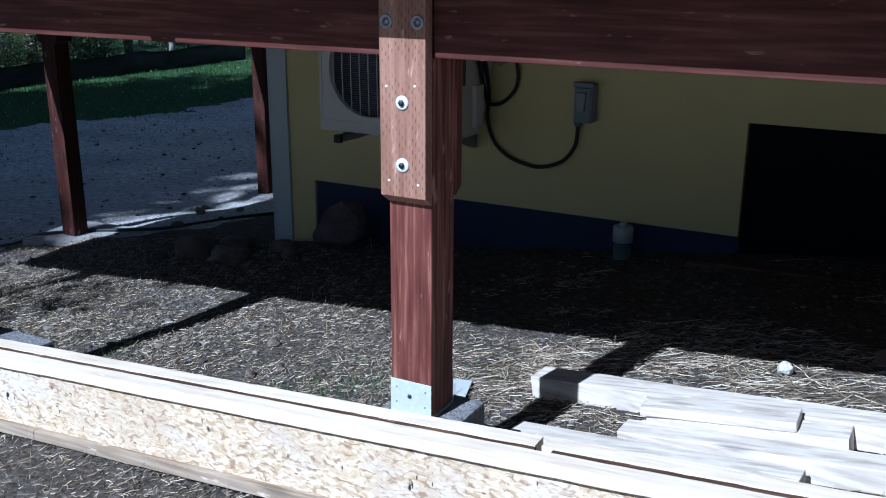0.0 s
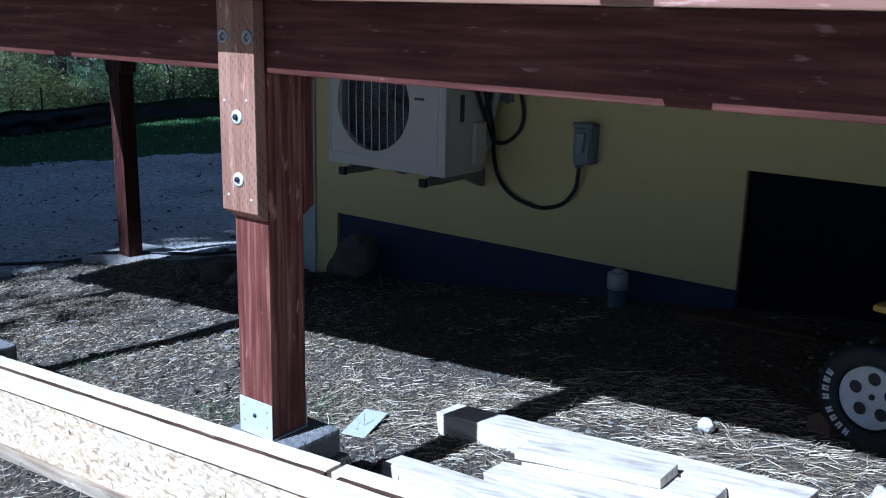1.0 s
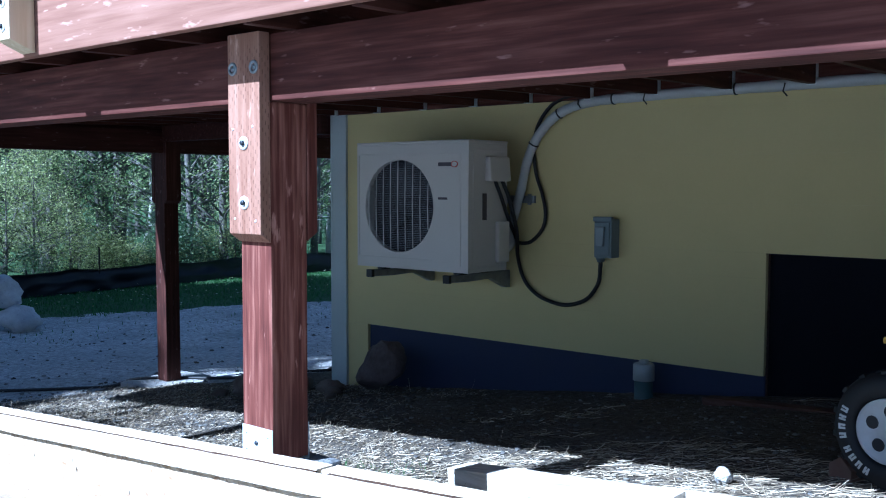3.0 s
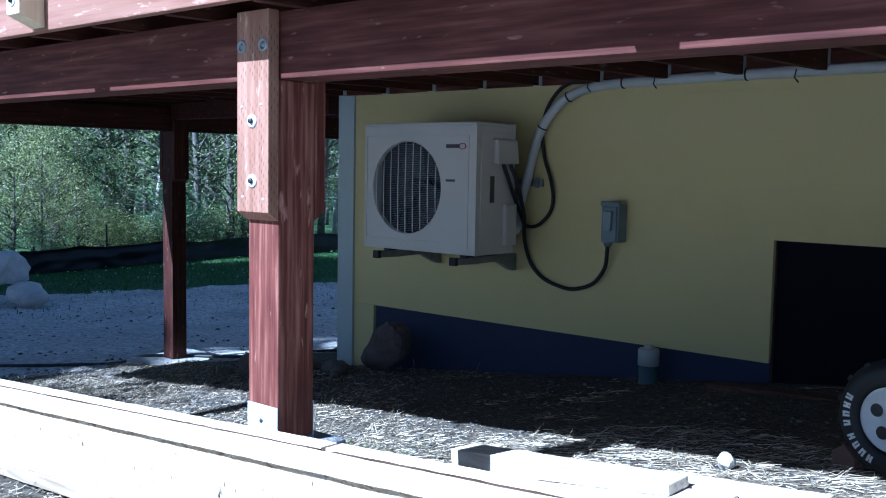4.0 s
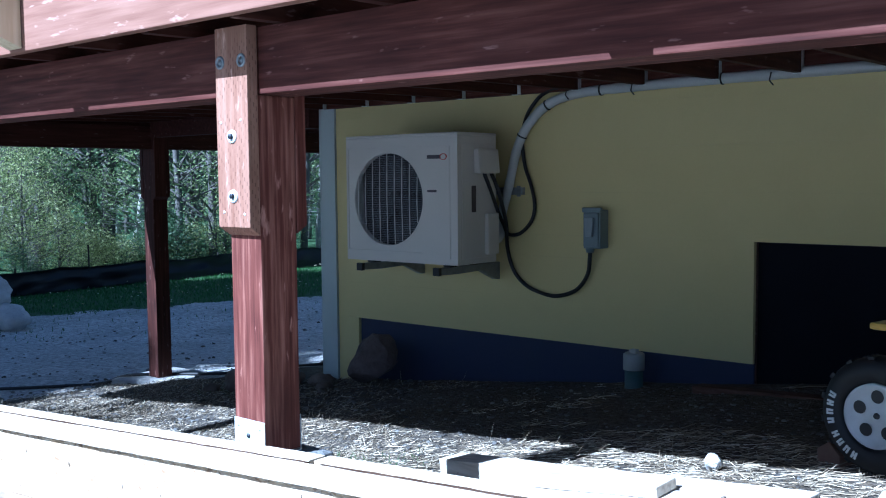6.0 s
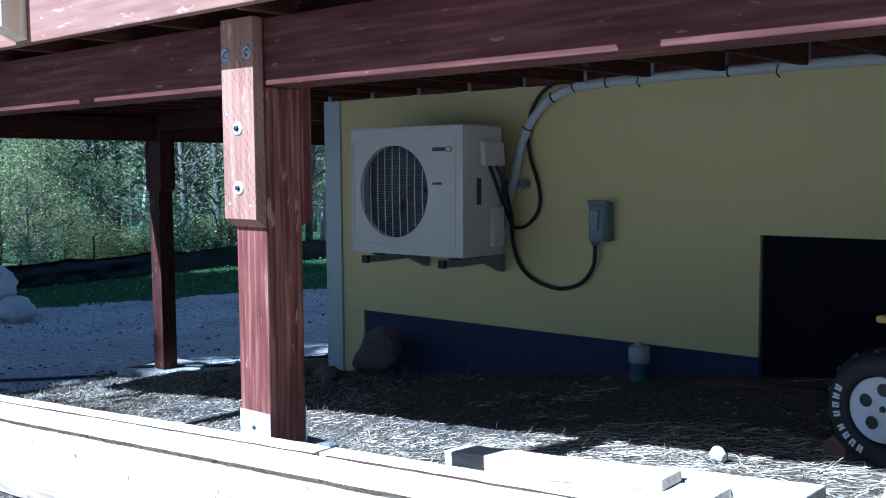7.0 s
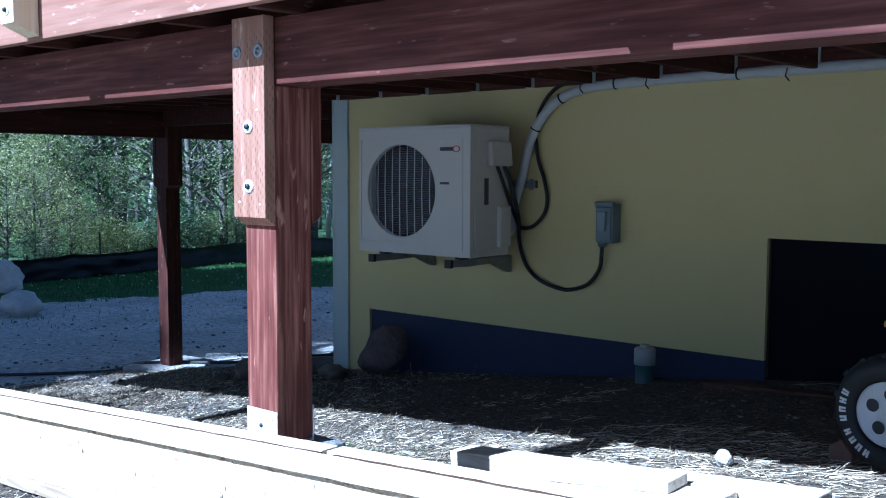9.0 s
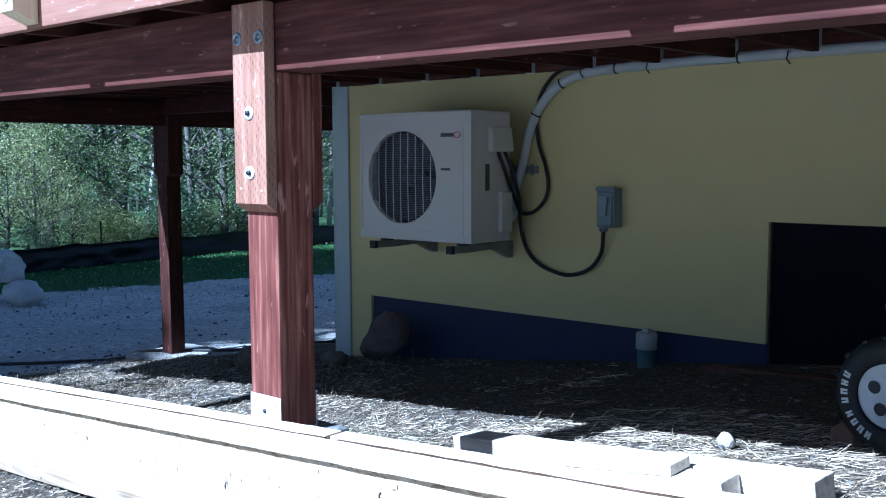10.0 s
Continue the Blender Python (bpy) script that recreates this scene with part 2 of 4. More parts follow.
zinc = galvanised()
bolt_steel = metal("zinc_bolt", (0.70, 0.72, 0.74), 0.3)
dark_bolt = metal("dark_bolt", (0.05, 0.055, 0.065), 0.5)
washer_zinc = paint("pale_washer", (0.66, 0.70, 0.72), 0.5, (0.4, 0.42, 0.44), 0.4)
dull_steel = metal("dull_washer", (0.32, 0.34, 0.36), 0.5)
ac_white = paint("off_white_enamel", (0.57, 0.535, 0.49), 0.42, (0.50, 0.47, 0.43), 0.15, 0.03)
ac_dark = paint("coil_dark", (0.022, 0.026, 0.036), 0.5, (0.014, 0.015, 0.02), 0.4)
wire_white = paint("grille_bar", (0.66, 0.65, 0.62), 0.4)
wire_grey = paint("grille_wire", (0.34, 0.36, 0.40), 0.45)
grey_box = paint("grey_enamel", (0.15, 0.19, 0.21), 0.45, (0.14, 0.16, 0.17), 0.3)
grey_light = paint("grey_handle", (0.22, 0.26, 0.28), 0.45)
black_rubber = paint("black_rubber", (0.007, 0.0075, 0.010), 0.6, (0.02, 0.018, 0.017), 0.3, 0.2)
tape_white = paint("white_wrap", (0.52, 0.53, 0.52), 0.5, (0.4, 0.4, 0.38), 0.3, 0.3, 12)
red_print = paint("red_print", (0.42, 0.06, 0.05), 0.5)
dark_print = paint("dark_print", (0.06, 0.05, 0.06), 0.5)
pvc_white = paint("white_pvc", (0.42, 0.42, 0.41), 0.45)
pvc_green = paint("green_pvc", (0.05, 0.095, 0.10), 0.5)
rim_white = paint("white_plastic_rim", (0.66, 0.67, 0.68), 0.4, (0.3, 0.28, 0.25), 0.5, 0.05, 9)
letter_white = paint("white_moulding", (0.70, 0.70, 0.68), 0.6)
toy_yellow = paint("yellow_plastic", (0.62, 0.38, 0.05), 0.4)
toy_grey = paint("grey_plastic", (0.34, 0.33, 0.34), 0.5)
toy_black = paint("black_plastic", (0.02, 0.02, 0.023), 0.5)
brick_mat = paint("orange_brick", (0.16, 0.095, 0.07), 0.85, (0.20, 0.15, 0.12), 0.5, 0.6, 14)
fence_mat = paint("black_silt_fabric", (0.010, 0.011, 0.020), 0.38, (0.022, 0.024, 0.04), 0.5, 0.5, 4)
stake_mat = wood("fence_stake", (0.02, 0.02, 0.018), (0.035, 0.032, 0.03), (0.06, 0.055, 0.05), grain="z")
bark_mat = stone("bark", (0.05, 0.047, 0.044), (0.15, 0.145, 0.135), 3)
pale_bark = stone("pale_bark", (0.22, 0.22, 0.21), (0.46, 0.46, 0.43), 3)
earth = ground_mat()
leaf_a = leaf_mat("spring_leaf", (0.06, 0.11, 0.04), (0.16, 0.23, 0.085), (0.36, 0.43, 0.20))
leaf_c = leaf_mat("yellow_green_leaf", (0.10, 0.13, 0.04), (0.27, 0.32, 0.115), (0.50, 0.54, 0.27))
leaf_b = leaf_mat("deep_leaf", (0.035, 0.075, 0.04), (0.075, 0.135, 0.07), (0.16, 0.24, 0.12))
flower_mat = leaf_mat("pale_flower", (0.60, 0.52, 0.20), (0.70, 0.66, 0.42), (0.78, 0.76, 0.66))
grass_mat = leaf_mat("grass_blade", (0.024, 0.080, 0.020), (0.045, 0.135, 0.034), (0.08, 0.18, 0.052))


def straw_material():
    n = Nodes("straw", 0.7)
    c = n.ramp(n.island(), (0.0, (0.035, 0.025, 0.015)), (0.35, (0.13, 0.098, 0.06)), (0.72, (0.33, 0.27, 0.18)), (0.97, (0.66, 0.59, 0.46)))
    return n.done(c)


straw_mat = straw_material()


# ---- building helpers ----
def mesh_of(bm, name, material):
    me = bpy.data.meshes.new(name)
    bm.normal_update()
    bm.to_mesh(me)
    bm.free()
    me.materials.append(material)
    return me


def part(name, bm, material, parent, label=""):
    ob = new(name, mesh_of(bm, name, material))
    ob.parent = parent
    return tagged(ob, label)


def solo(name, bm, material, label, category, group="", kind=""):
    return tagged(new(name, mesh_of(bm, name, material)), label, category, group, kind)


def thing(name, label, category, group="", kind="", at=(0, 0, 0)):
    e = new(name)
    e.empty_display_size = 0.1
    e.location = at
    return tagged(e, label, category, group, kind)


def box(x0, x1, y0, y1, z0, z1, bevel=0.0, bm=None, m=None):
    """A box between bounds, edges rounded by bevel, added to bm, moved by m."""
    out = bmesh.new()
    bmesh.ops.create_cube(out, size=1)
    for v in out.verts:
        v.co = Vector((x0 + (v.co.x + 0.5) * (x1 - x0), y0 + (v.co.y + 0.5) * (y1 - y0), z0 + (v.co.z + 0.5) * (z1 - z0)))
    if bevel > 0:
        bmesh.ops.bevel(out, geom=out.edges[:], offset=bevel, segments=2, profile=0.6, affect="EDGES")
    if m is not None:
        out.transform(m)
    if bm is None:
        return out
    merge(bm, out)
    return bm


def merge(bm, other):
    me = bpy.data.meshes.new("joined")
    other.to_mesh(me)
    other.free()
    bm.from_mesh(me)
    bpy.data.meshes.remove(me)
    return bm


def prism(outline, depth, m=None, bevel=0.0):
    """Extrudes an outline in x, z along y from 0 to depth."""
    bm = bmesh.new()
    f = bm.faces.new([bm.verts.new((x, 0, z)) for x, z in outline])
    r = bmesh.ops.extrude_face_region(bm, geom=[f])
    for v in r["geom"]:
        if isinstance(v, bmesh.types.BMVert):
            v.co.y += depth
    bmesh.ops.recalc_face_normals(bm, faces=bm.faces[:])
    if bevel:
        bmesh.ops.bevel(bm, geom=bm.edges[:], offset=bevel, segments=2, profile=0.6, affect="EDGES")
    if m is not None:
        bm.transform(m)
        bmesh.ops.recalc_face_normals(bm, faces=bm.faces[:])
    return bm


def lathe(profile, seg=32, m=None):
    """Turns a profile of (radius, height) about z."""
    bm = bmesh.new()
    rings = []
    for r, h in profile:
        if r < 1e-6:
            rings.append([bm.verts.new((0, 0, h))])
        else:
            rings.append([bm.verts.new((r * math.cos(2 * math.pi * i / seg), r * math.sin(2 * math.pi * i / seg), h)) for i in range(seg)])
    for a, b in zip(rings, rings[1:]):
        for i in range(seg):
            j = (i + 1) % seg
            q = [a[i % len(a)], a[j % len(a)], b[j % len(b)], b[i % len(b)]]
            q = [v for k, v in enumerate(q) if v not in q[:k]]
            if len(q) > 2:
                bm.faces.new(q)
    bmesh.ops.recalc_face_normals(bm, faces=bm.faces[:])
    for f in bm.faces:
        f.smooth = True
    if m is not None:
        bm.transform(m)
    return bm


def smooth_line(points, steps=8):
    """Catmull-Rom curve through points."""
    p = [Vector(q) for q in points]
    p = [p[0] * 2 - p[1], *p, p[-1] * 2 - p[-2]]
    out = []
    for i in range(1, len(p) - 2):
        a, b, c, d = p[i - 1:i + 3]
        for k in range(steps):
            t = k / steps
            out.append(0.5 * (2 * b + (c - a) * t + (2 * a - 5 * b + 4 * c - d) * t * t + (3 * b - a - 3 * c + d) * t ** 3))
    out.append(p[-2])
    return out


def tube(points, radii, seg=10, bm=None):
    """A round tube along points; radii one number or one for each point."""
    bm = bm or bmesh.new()
    n = len(points)
    radii = [radii] * n if isinstance(radii, (int, float)) else radii
    rings, up = [], Vector((0.13, 0.27, 0.95)).normalized()
    for i, p in enumerate(points):
        d = (Vector(points[min(i + 1, n - 1)]) - Vector(points[max(i - 1, 0)])).normalized()
        a = d.cross(up)
        a = (a if a.length > 0.05 else d.cross(Vector((1, 0, 0)))).normalized()
        b = d.cross(a)
        rings.append([bm.verts.new(Vector(p) + (a * math.cos(2 * math.pi * k / seg) + b * math.sin(2 * math.pi * k / seg)) * radii[i]) for k in range(seg)])
    for r, s in zip(rings, rings[1:]):
        for k in range(seg):
            f = bm.faces.new((r[k], r[(k + 1) % seg], s[(k + 1) % seg], s[k]))
            f.smooth = True
    bm.faces.new(rings[0][::-1])
    bm.faces.new(rings[-1])
    return bm


def rock(size, seed, rough=0.35, sub=3):
    """An uneven stone of about the given half sizes."""
    bm = bmesh.new()
    bmesh.ops.create_icosphere(bm, subdivisions=sub, radius=1)
    o = Vector((seed * 7.3, seed * 3.1, seed * 1.7))
    pick = random.Random(seed)
    facets = [(Vector((pick.gauss(0, 1), pick.gauss(0, 1), pick.gauss(0, 0.8))).normalized(), pick.uniform(0.62, 0.86)) for _ in range(9)]
    for v in bm.verts:
        k = 1 + rough * noise.noise(v.co * 1.1 + o) + rough * 0.5 * noise.noise(v.co * 2.6 + o) + rough * 0.22 * noise.noise(v.co * 6 + o)
        for d, cut in facets:
            over = v.co.dot(d) - cut
            if over > 0:
                v.co -= d * over * 0.85
        v.co = Vector((v.co.x * size[0], v.co.y * size[1], v.co.z * size[2])) * k * 1.1
    for f in bm.faces:
        f.smooth = True
    return bm


def step(a, b, v):
    t = max(0.0, min(1.0, (v - a) / (b - a)))
    return t * t * (3 - 2 * t)


def gz(x, y):
    """Height of the ground."""
    plane = 0.117 * (min(x, 1.6) - 0.9) if x > -5.2 else max(-0.714 - 0.045 * (-5.2 - x), -1.25)
    plane -= 0.022 * step(3.6, 4.4, -x) + 0.15 * step(3.3, 5.2, y) * step(3.0, 3.6, -x) * (1 - step(9.0, 14.0, -x))
    near = -0.035 + 0.07 * min(x, 2.5) if x > -3 else -0.245 + 0.1 * (x + 3)
    near = max(near, -1.25)
    k = step(-0.05, 0.55, y)
    z = near * (1 - k) + plane * k
    return z + 0.018 * noise.noise((x * 1.3, y * 1.3, 0)) + 0.007 * noise.noise((x * 5, y * 5, 3))


# ---- ground ----
def ground_sheet():
    fine_x = np.concatenate([np.arange(-9, -3.5, 0.12), np.arange(-3.5, 3.2, 0.05)])
    xs = np.concatenate([[-900, -300, -120, -60, -40], np.arange(-30, -9, 0.6), fine_x, [3.6, 5, 8, 14, 30, 80, 300, 900]])
    ys = np.concatenate([[-900, -300, -80, -30, -12, -6, -4], np.arange(-3, -0.9, 0.2), np.arange(-0.9, 3.3, 0.05), np.arange(3.3, 8, 0.15), np.arange(8, 30, 0.8), [34, 45, 70, 140, 300, 900]])
    verts = [(x, y, gz(x, y)) for y in ys for x in xs]
    w = len(xs)
    faces = [(j * w + i, j * w + i + 1, (j + 1) * w + i + 1, (j + 1) * w + i) for j in range(len(ys) - 1) for i in range(w - 1)]
    me = bpy.data.meshes.new("ground")
    me.from_pydata(verts, [], faces)
    me.polygons.foreach_set("use_smooth", [True] * len(faces))
    me.materials.append(earth)
    tagged(new("ground", me), "earth yard with straw, gravel and turf", "ground", kind="structure")


ground_sheet()

# ---- house ----
WALL_Y, CORNER_X, WALL_TOP = 3.0, -2.853, 4.4
SILL_Z, HATCH_X, HATCH_Z = 0.048, 0.363, 0.687

wall_south = thing("wall_south", "yellow painted board siding of the house wall", "wall", kind="structure")
courses = [SILL_Z, 0.30, 0.555, HATCH_Z, 0.94, 1.195, 1.45, 1.70, 1.955, 2.21, 2.465, 2.72, 2.975, 3.23, 3.485, 3.74, 3.995, 4.25, 4.4]
for k, (a, b) in enumerate(zip(courses, courses[1:])):
    right = HATCH_X if b <= HATCH_Z + 0.001 else 7.0
    cuts = [CORNER_X + 0.142, right] if right < 1 else [CORNER_X + 0.142, 2.9 + (k % 2) * 0.6, right]
    for x0, x1 in zip(cuts, cuts[1:]):
        part("siding_board", box(x0, x1, WALL_Y, WALL_Y + 0.03, a, b - 0.0004), siding, wall_south)
part("sheathing", box(CORNER_X + 0.03, 7.0, WALL_Y + 0.032, WALL_Y + 0.2, HATCH_Z + 0.01, WALL_TOP), siding, wall_south)
part("lower_strip", box(CORNER_X + 0.142, -2.512, WALL_Y, WALL_Y + 0.03, -0.6, SILL_Z - 0.001, 0.0012), siding, wall_south)
wall_west = thing("wall_west", "yellow painted side wall of the house", "wall", kind="structure")
for a, b in zip([-1.1, *courses[1:]], courses[1:]):
    part("siding_board", box(CORNER_X, CORNER_X + 0.03, WALL_Y + 0.14, 11.0, a + 0.001, b - 0.001, 0.002), siding, wall_west)
part("sheathing", box(CORNER_X + 0.032, CORNER_X + 0.2, WALL_Y + 0.21, 11.0, -1.1, WALL_TOP), siding, wall_west)
trim = thing("corner_trim", "pale grey-blue painted corner board of the house", "trim", kind="structure")
part("board", box(CORNER_X, CORNER_X + 0.14, WALL_Y - 0.018, WALL_Y + 0.03, -0.62, WALL_TOP, 0.003), trim_paint, trim)
part("board", box(CORNER_X - 0.018, CORNER_X - 0.001, WALL_Y - 0.018, WALL_Y + 0.13, -0.75, WALL_TOP, 0.003), trim_paint, trim)
base = thing("foundation", "dark grey concrete foundation below the siding", "foundation", kind="structure")
part("footing_wall", box(-2.51, HATCH_X, WALL_Y + 0.022, WALL_Y + 0.2, -0.9, SILL_Z + 0.05, 0.002), foundation_mat, base)
# added sheet that stands in for the dark inside the opening
part("hatch_panel", box(HATCH_X + 0.0065, 7.0, WALL_Y + 0.045, WALL_Y + 0.08, -0.5, HATCH_Z - 0.0045, 0.002), void_mat, base, "near-black panel standing in for the shade in the crawlspace opening")
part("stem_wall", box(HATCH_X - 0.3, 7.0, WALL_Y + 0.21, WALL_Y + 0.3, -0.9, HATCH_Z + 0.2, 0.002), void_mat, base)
part("jamb", box(HATCH_X - 0.02, HATCH_X + 0.006, WALL_Y + 0.031, WALL_Y + 0.16, -0.4, HATCH_Z, 0.002), rust_board, base)
part("head", box(HATCH_X - 0.02, 7.0, WALL_Y + 0.034, WALL_Y + 0.16, HATCH_Z - 0.004, HATCH_Z + 0.0095, 0.002), rust_board, base)
roof = thing("house_roof", "plain roof over the house", "roof", kind="structure")
part("eaves", box(CORNER_X - 0.3, 7.2, WALL_Y + 0.05, 11.2, WALL_TOP, WALL_TOP + 0.2, 0.01), trim_paint, roof)

# ---- deck ----
BEAM_Z, BEAM_TOP, RIM_Y, LEFT_X, RIGHT_X = 1.275, 1.468, -0.20, -5.20, 4.6
JOIST_H, RISE = 0.184, 0.062 / 3.0
deck = thing("deck", "red-brown stained timber deck along the house", "deck")
LIFT = Matrix.Translation((0, 0, BEAM_TOP)) @ Matrix.Rotation(math.atan(RISE), 4, "X")
for x0, x1 in ((LEFT_X + 0.2, -0.081), (-0.079, 0.071), (0.0745, RIGHT_X)):
    part("front_beam", box(x0, x1, 0.0, 0.14, BEAM_Z, BEAM_TOP, 0.003), stain_x_shaded, deck)
part("end_beam", box(-5.0, -4.87, 0.145, 7.6, 1.302, 1.49, 0.003), stain_y_shaded, deck)
part("cross_beam", box(-4.868, CORNER_X - 0.03, 2.90, 2.99, 1.40, 1.53, 0.003), stain_y_shaded, deck)
joist_xs = [-0.25 + 0.4225 * k for k in range(-11, 12)]
for x in joist_xs:
    if LEFT_X + 0.1 < x < RIGHT_X - 0.1:
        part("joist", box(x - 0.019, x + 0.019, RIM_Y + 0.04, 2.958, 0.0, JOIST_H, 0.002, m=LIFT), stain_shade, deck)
part("ledger", box(CORNER_X + 0.005, RIGHT_X, 2.96, 2.998, BEAM_TOP + 0.062, BEAM_TOP + 0.062 + JOIST_H, 0.002), stain_x_shaded, deck)
part("rim_board", box(LEFT_X, RIGHT_X, RIM_Y, RIM_Y + 0.038, BEAM_TOP, BEAM_TOP + 0.205, 0.004), stain_rim_lit, deck)
part("end_rim", box(LEFT_X, LEFT_X + 0.038, RIM_Y + 0.039, 7.6, BEAM_TOP + 0.03, BEAM_TOP + 0.215, 0.003), stain_y_shaded, deck)
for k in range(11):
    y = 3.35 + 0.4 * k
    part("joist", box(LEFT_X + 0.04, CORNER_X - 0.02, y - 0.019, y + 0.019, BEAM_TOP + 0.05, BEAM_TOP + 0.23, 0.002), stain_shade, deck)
for k in range(22):
    y = RIM_Y - 0.02 + k * 0.1455
    if y + 0.14 < 2.99:
        part("deck_board", box(LEFT_X - 0.02, RIGHT_X, y, y + 0.14, JOIST_H + 0.021, JOIST_H + 0.056, 0.004, m=LIFT), deck_wood, deck)
for k in range(15):
    x = LEFT_X + k * 0.1455
    if x + 0.14 < CORNER_X - 0.02:
        part("deck_board", box(x, x + 0.14, 3.02, 7.6, BEAM_TOP + 0.275, BEAM_TOP + 0.31, 0.004), deck_wood, deck)


def hanger():
    bm = box(-0.0225, -0.0205, 2.925, 2.957, 0.0, 0.15)
    box(0.0205, 0.0225, 2.925, 2.957, 0.0, 0.15, 0, bm)
    box(-0.0225, 0.0225, 2.925, 2.957, -0.004, -0.002, 0, bm)
    return mesh_of(bm, "joist_hanger", zinc)


hanger_mesh = hanger()
for x in joist_xs:
    if CORNER_X < x < 3:
        ob = new("joist_hanger", hanger_mesh)
        ob.matrix_world = Matrix.Translation((x, 0, 0)) @ LIFT
        ob.parent = deck


def bolt(parent, x, y, z, r=0.02, material=None, name="bolt", label=""):
    """A hex bolt with its washer on a face that looks to -y."""
    m = Matrix.Translation((x, y, z)) @ Matrix.Rotation(radians(90), 4, "X")
    w = part(name, lathe([(0, 0.004), (r * 0.75, 0.0042), (r, 0.003), (r, -0.001)], 20, m), material or washer_zinc, parent, label)
    part("bolt_head", lathe([(0, 0.012), (r * 0.36, 0.012), (r * 0.44, 0.010), (r * 0.44, 0.004)], 6, m), material or dark_bolt, w, "dark weathered bolt head")


def deck_post(x, y, z0, z1, plates=True, bolts=True, bottom_plate=0.86, label="", along="x", stain=None, bracket=True):
    stain = stain or stain_z
    post = thing("deck_post", label, "post", "deck posts")
    part("shaft", box(x - 0.07, x + 0.07, y, y + 0.14, z0, z1 - 0.001, 0.005), stain, post)
    if plates:
        top = z1 + 0.197
        out = [(0.0, bottom_plate), (0.039, bottom_plate + 0.026), (0.039, top), (0.0, top)]
        if along == "x":
            front = part("splice_plate", prism(out, 0.146, Matrix.Translation((x + 0.073, y - 0.002, 0)) @ Matrix.Rotation(radians(90), 4, "Z") @ Matrix.Diagonal((-1, 1, 1, 1)), 0.003), stain_plate_lit, post, "splice plate with rows of slits, sunlight put into its paler stain")
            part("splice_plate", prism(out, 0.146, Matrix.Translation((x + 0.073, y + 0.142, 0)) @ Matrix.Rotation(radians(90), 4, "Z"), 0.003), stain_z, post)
            if bolts:
                for bx, bz in ((-0.049, 1.371), (0.049, 1.371)):
                    m = Matrix.Translation((x + bx, y - 0.041, bz)) @ Matrix.Rotation(radians(90), 4, "X")
                    part("washer", lathe([(0.011, -0.004), (0.011, 0.004), (0.018, 0.004), (0.020, 0.002), (0.020, -0.001)], 24, m), dull_steel, front)
                    part("bolt_end", lathe([(0, 0.001), (0.0085, 0.001), (0.0085, -0.001)], 12, m), dull_steel, front)
                for bz in (1.153, 0.978):
                    bolt(front, x + 0.0, y - 0.041, bz, 0.02)
                for nx, nz in ((-0.05, 1.195), (0.04, 1.20), (-0.045, 0.93), (0.05, 0.925)):
                    mm = Matrix.Translation((x + nx, y - 0.041, nz)) @ Matrix.Rotation(radians(90), 4, "X")
                    part("nail", lathe([(0, 0.002), (0.004, 0.0015), (0.0045, -0.001)], 8, mm), washer_zinc, front)
        else:
            for dx, k in ((-0.072, -1), (0.072, 1)):
                part("splice_plate", prism(out, 0.146, Matrix.Translation((x + dx, y - 0.003, 0)) @ Matrix.Diagonal((k, 1, 1, 1)), 0.003), stain, post)
    if not bracket:
        return post
    bm = box(x - 0.071, x + 0.071, y - 0.003, y - 0.0005, z0 - 0.005, z0 + 0.105, 0.0008)
    box(x - 0.071, x + 0.071, y + 0.1405, y + 0.143, z0 - 0.005, z0 + 0.105, 0.0008, bm)
    box(x - 0.071, x + 0.071, y - 0.003, y + 0.143, z0 - 0.009, z0 - 0.005, 0.0008, bm)
    br = part("base_bracket", bm, zinc, post, "galvanised steel post base")
    m = Matrix.Translation((x - 0.004, y - 0.003, z0 + 0.055)) @ Matrix.Rotation(radians(90), 4, "X")
    part("bracket_bolt", lathe([(0, 0.004), (0.006, 0.004), (0.008, 0.001), (0.008, -0.001)], 6, m), ac_dark, br)
    for nx, nz in ((-0.05, 0.03), (-0.05, 0.08), (0.05, 0.03), (0.05, 0.08)):
        mm = Matrix.Translation((x + nx, y - 0.003, z0 + nz)) @ Matrix.Rotation(radians(90), 4, "X")
        part("nail", lathe([(0, 0.002), (0.003, 0.0015), (0.003, -0.001)], 6, mm), dull_steel, br)
    return post


def pier(x, y, top, width=0.27):
    bm = box(-width / 2, width / 2, -width / 2, width / 2, top - 0.09, top, 0.012)
    low = box(-width / 2 - 0.04, width / 2 + 0.04, -width / 2 - 0.04, width / 2 + 0.04, gz(x, y) - 0.08, top - 0.09, 0.012)
    for v in low.verts:
        if v.co.z > top - 0.12:
            v.co.x *= 0.9
            v.co.y *= 0.9
    merge(bm, low)
    bm.transform(Matrix.Translation((x, y, 0)))
    return solo("pier_block", bm, pier_mat, "grey precast concrete pier block under a deck post", "pier block", "pier blocks")


deck_post(0.0, 0.0, 0.195, BEAM_Z, label="red-brown stained deck post with bolted splice plates on a pier block")
pier(0.02, 0.07, 0.184)
deck_post(-2.42, 0.0, -0.085, BEAM_Z, label="red-brown stained deck post with bolted splice plates on a pier block")
pier(-2.28, 0.10, -0.096, 0.50)
P2X, P2Y, P2Z, P3X, P3Y, P3Z = -4.94, 2.91, -0.672, -4.92, 5.40, -0.880
deck_post(P2X, P2Y, P2Z, 1.302, bolts=False, bottom_plate=0.87, along="y", bracket=False, stain=stain_z_shaded, label="red-brown deck post standing on a concrete pad, shade put into its stain")
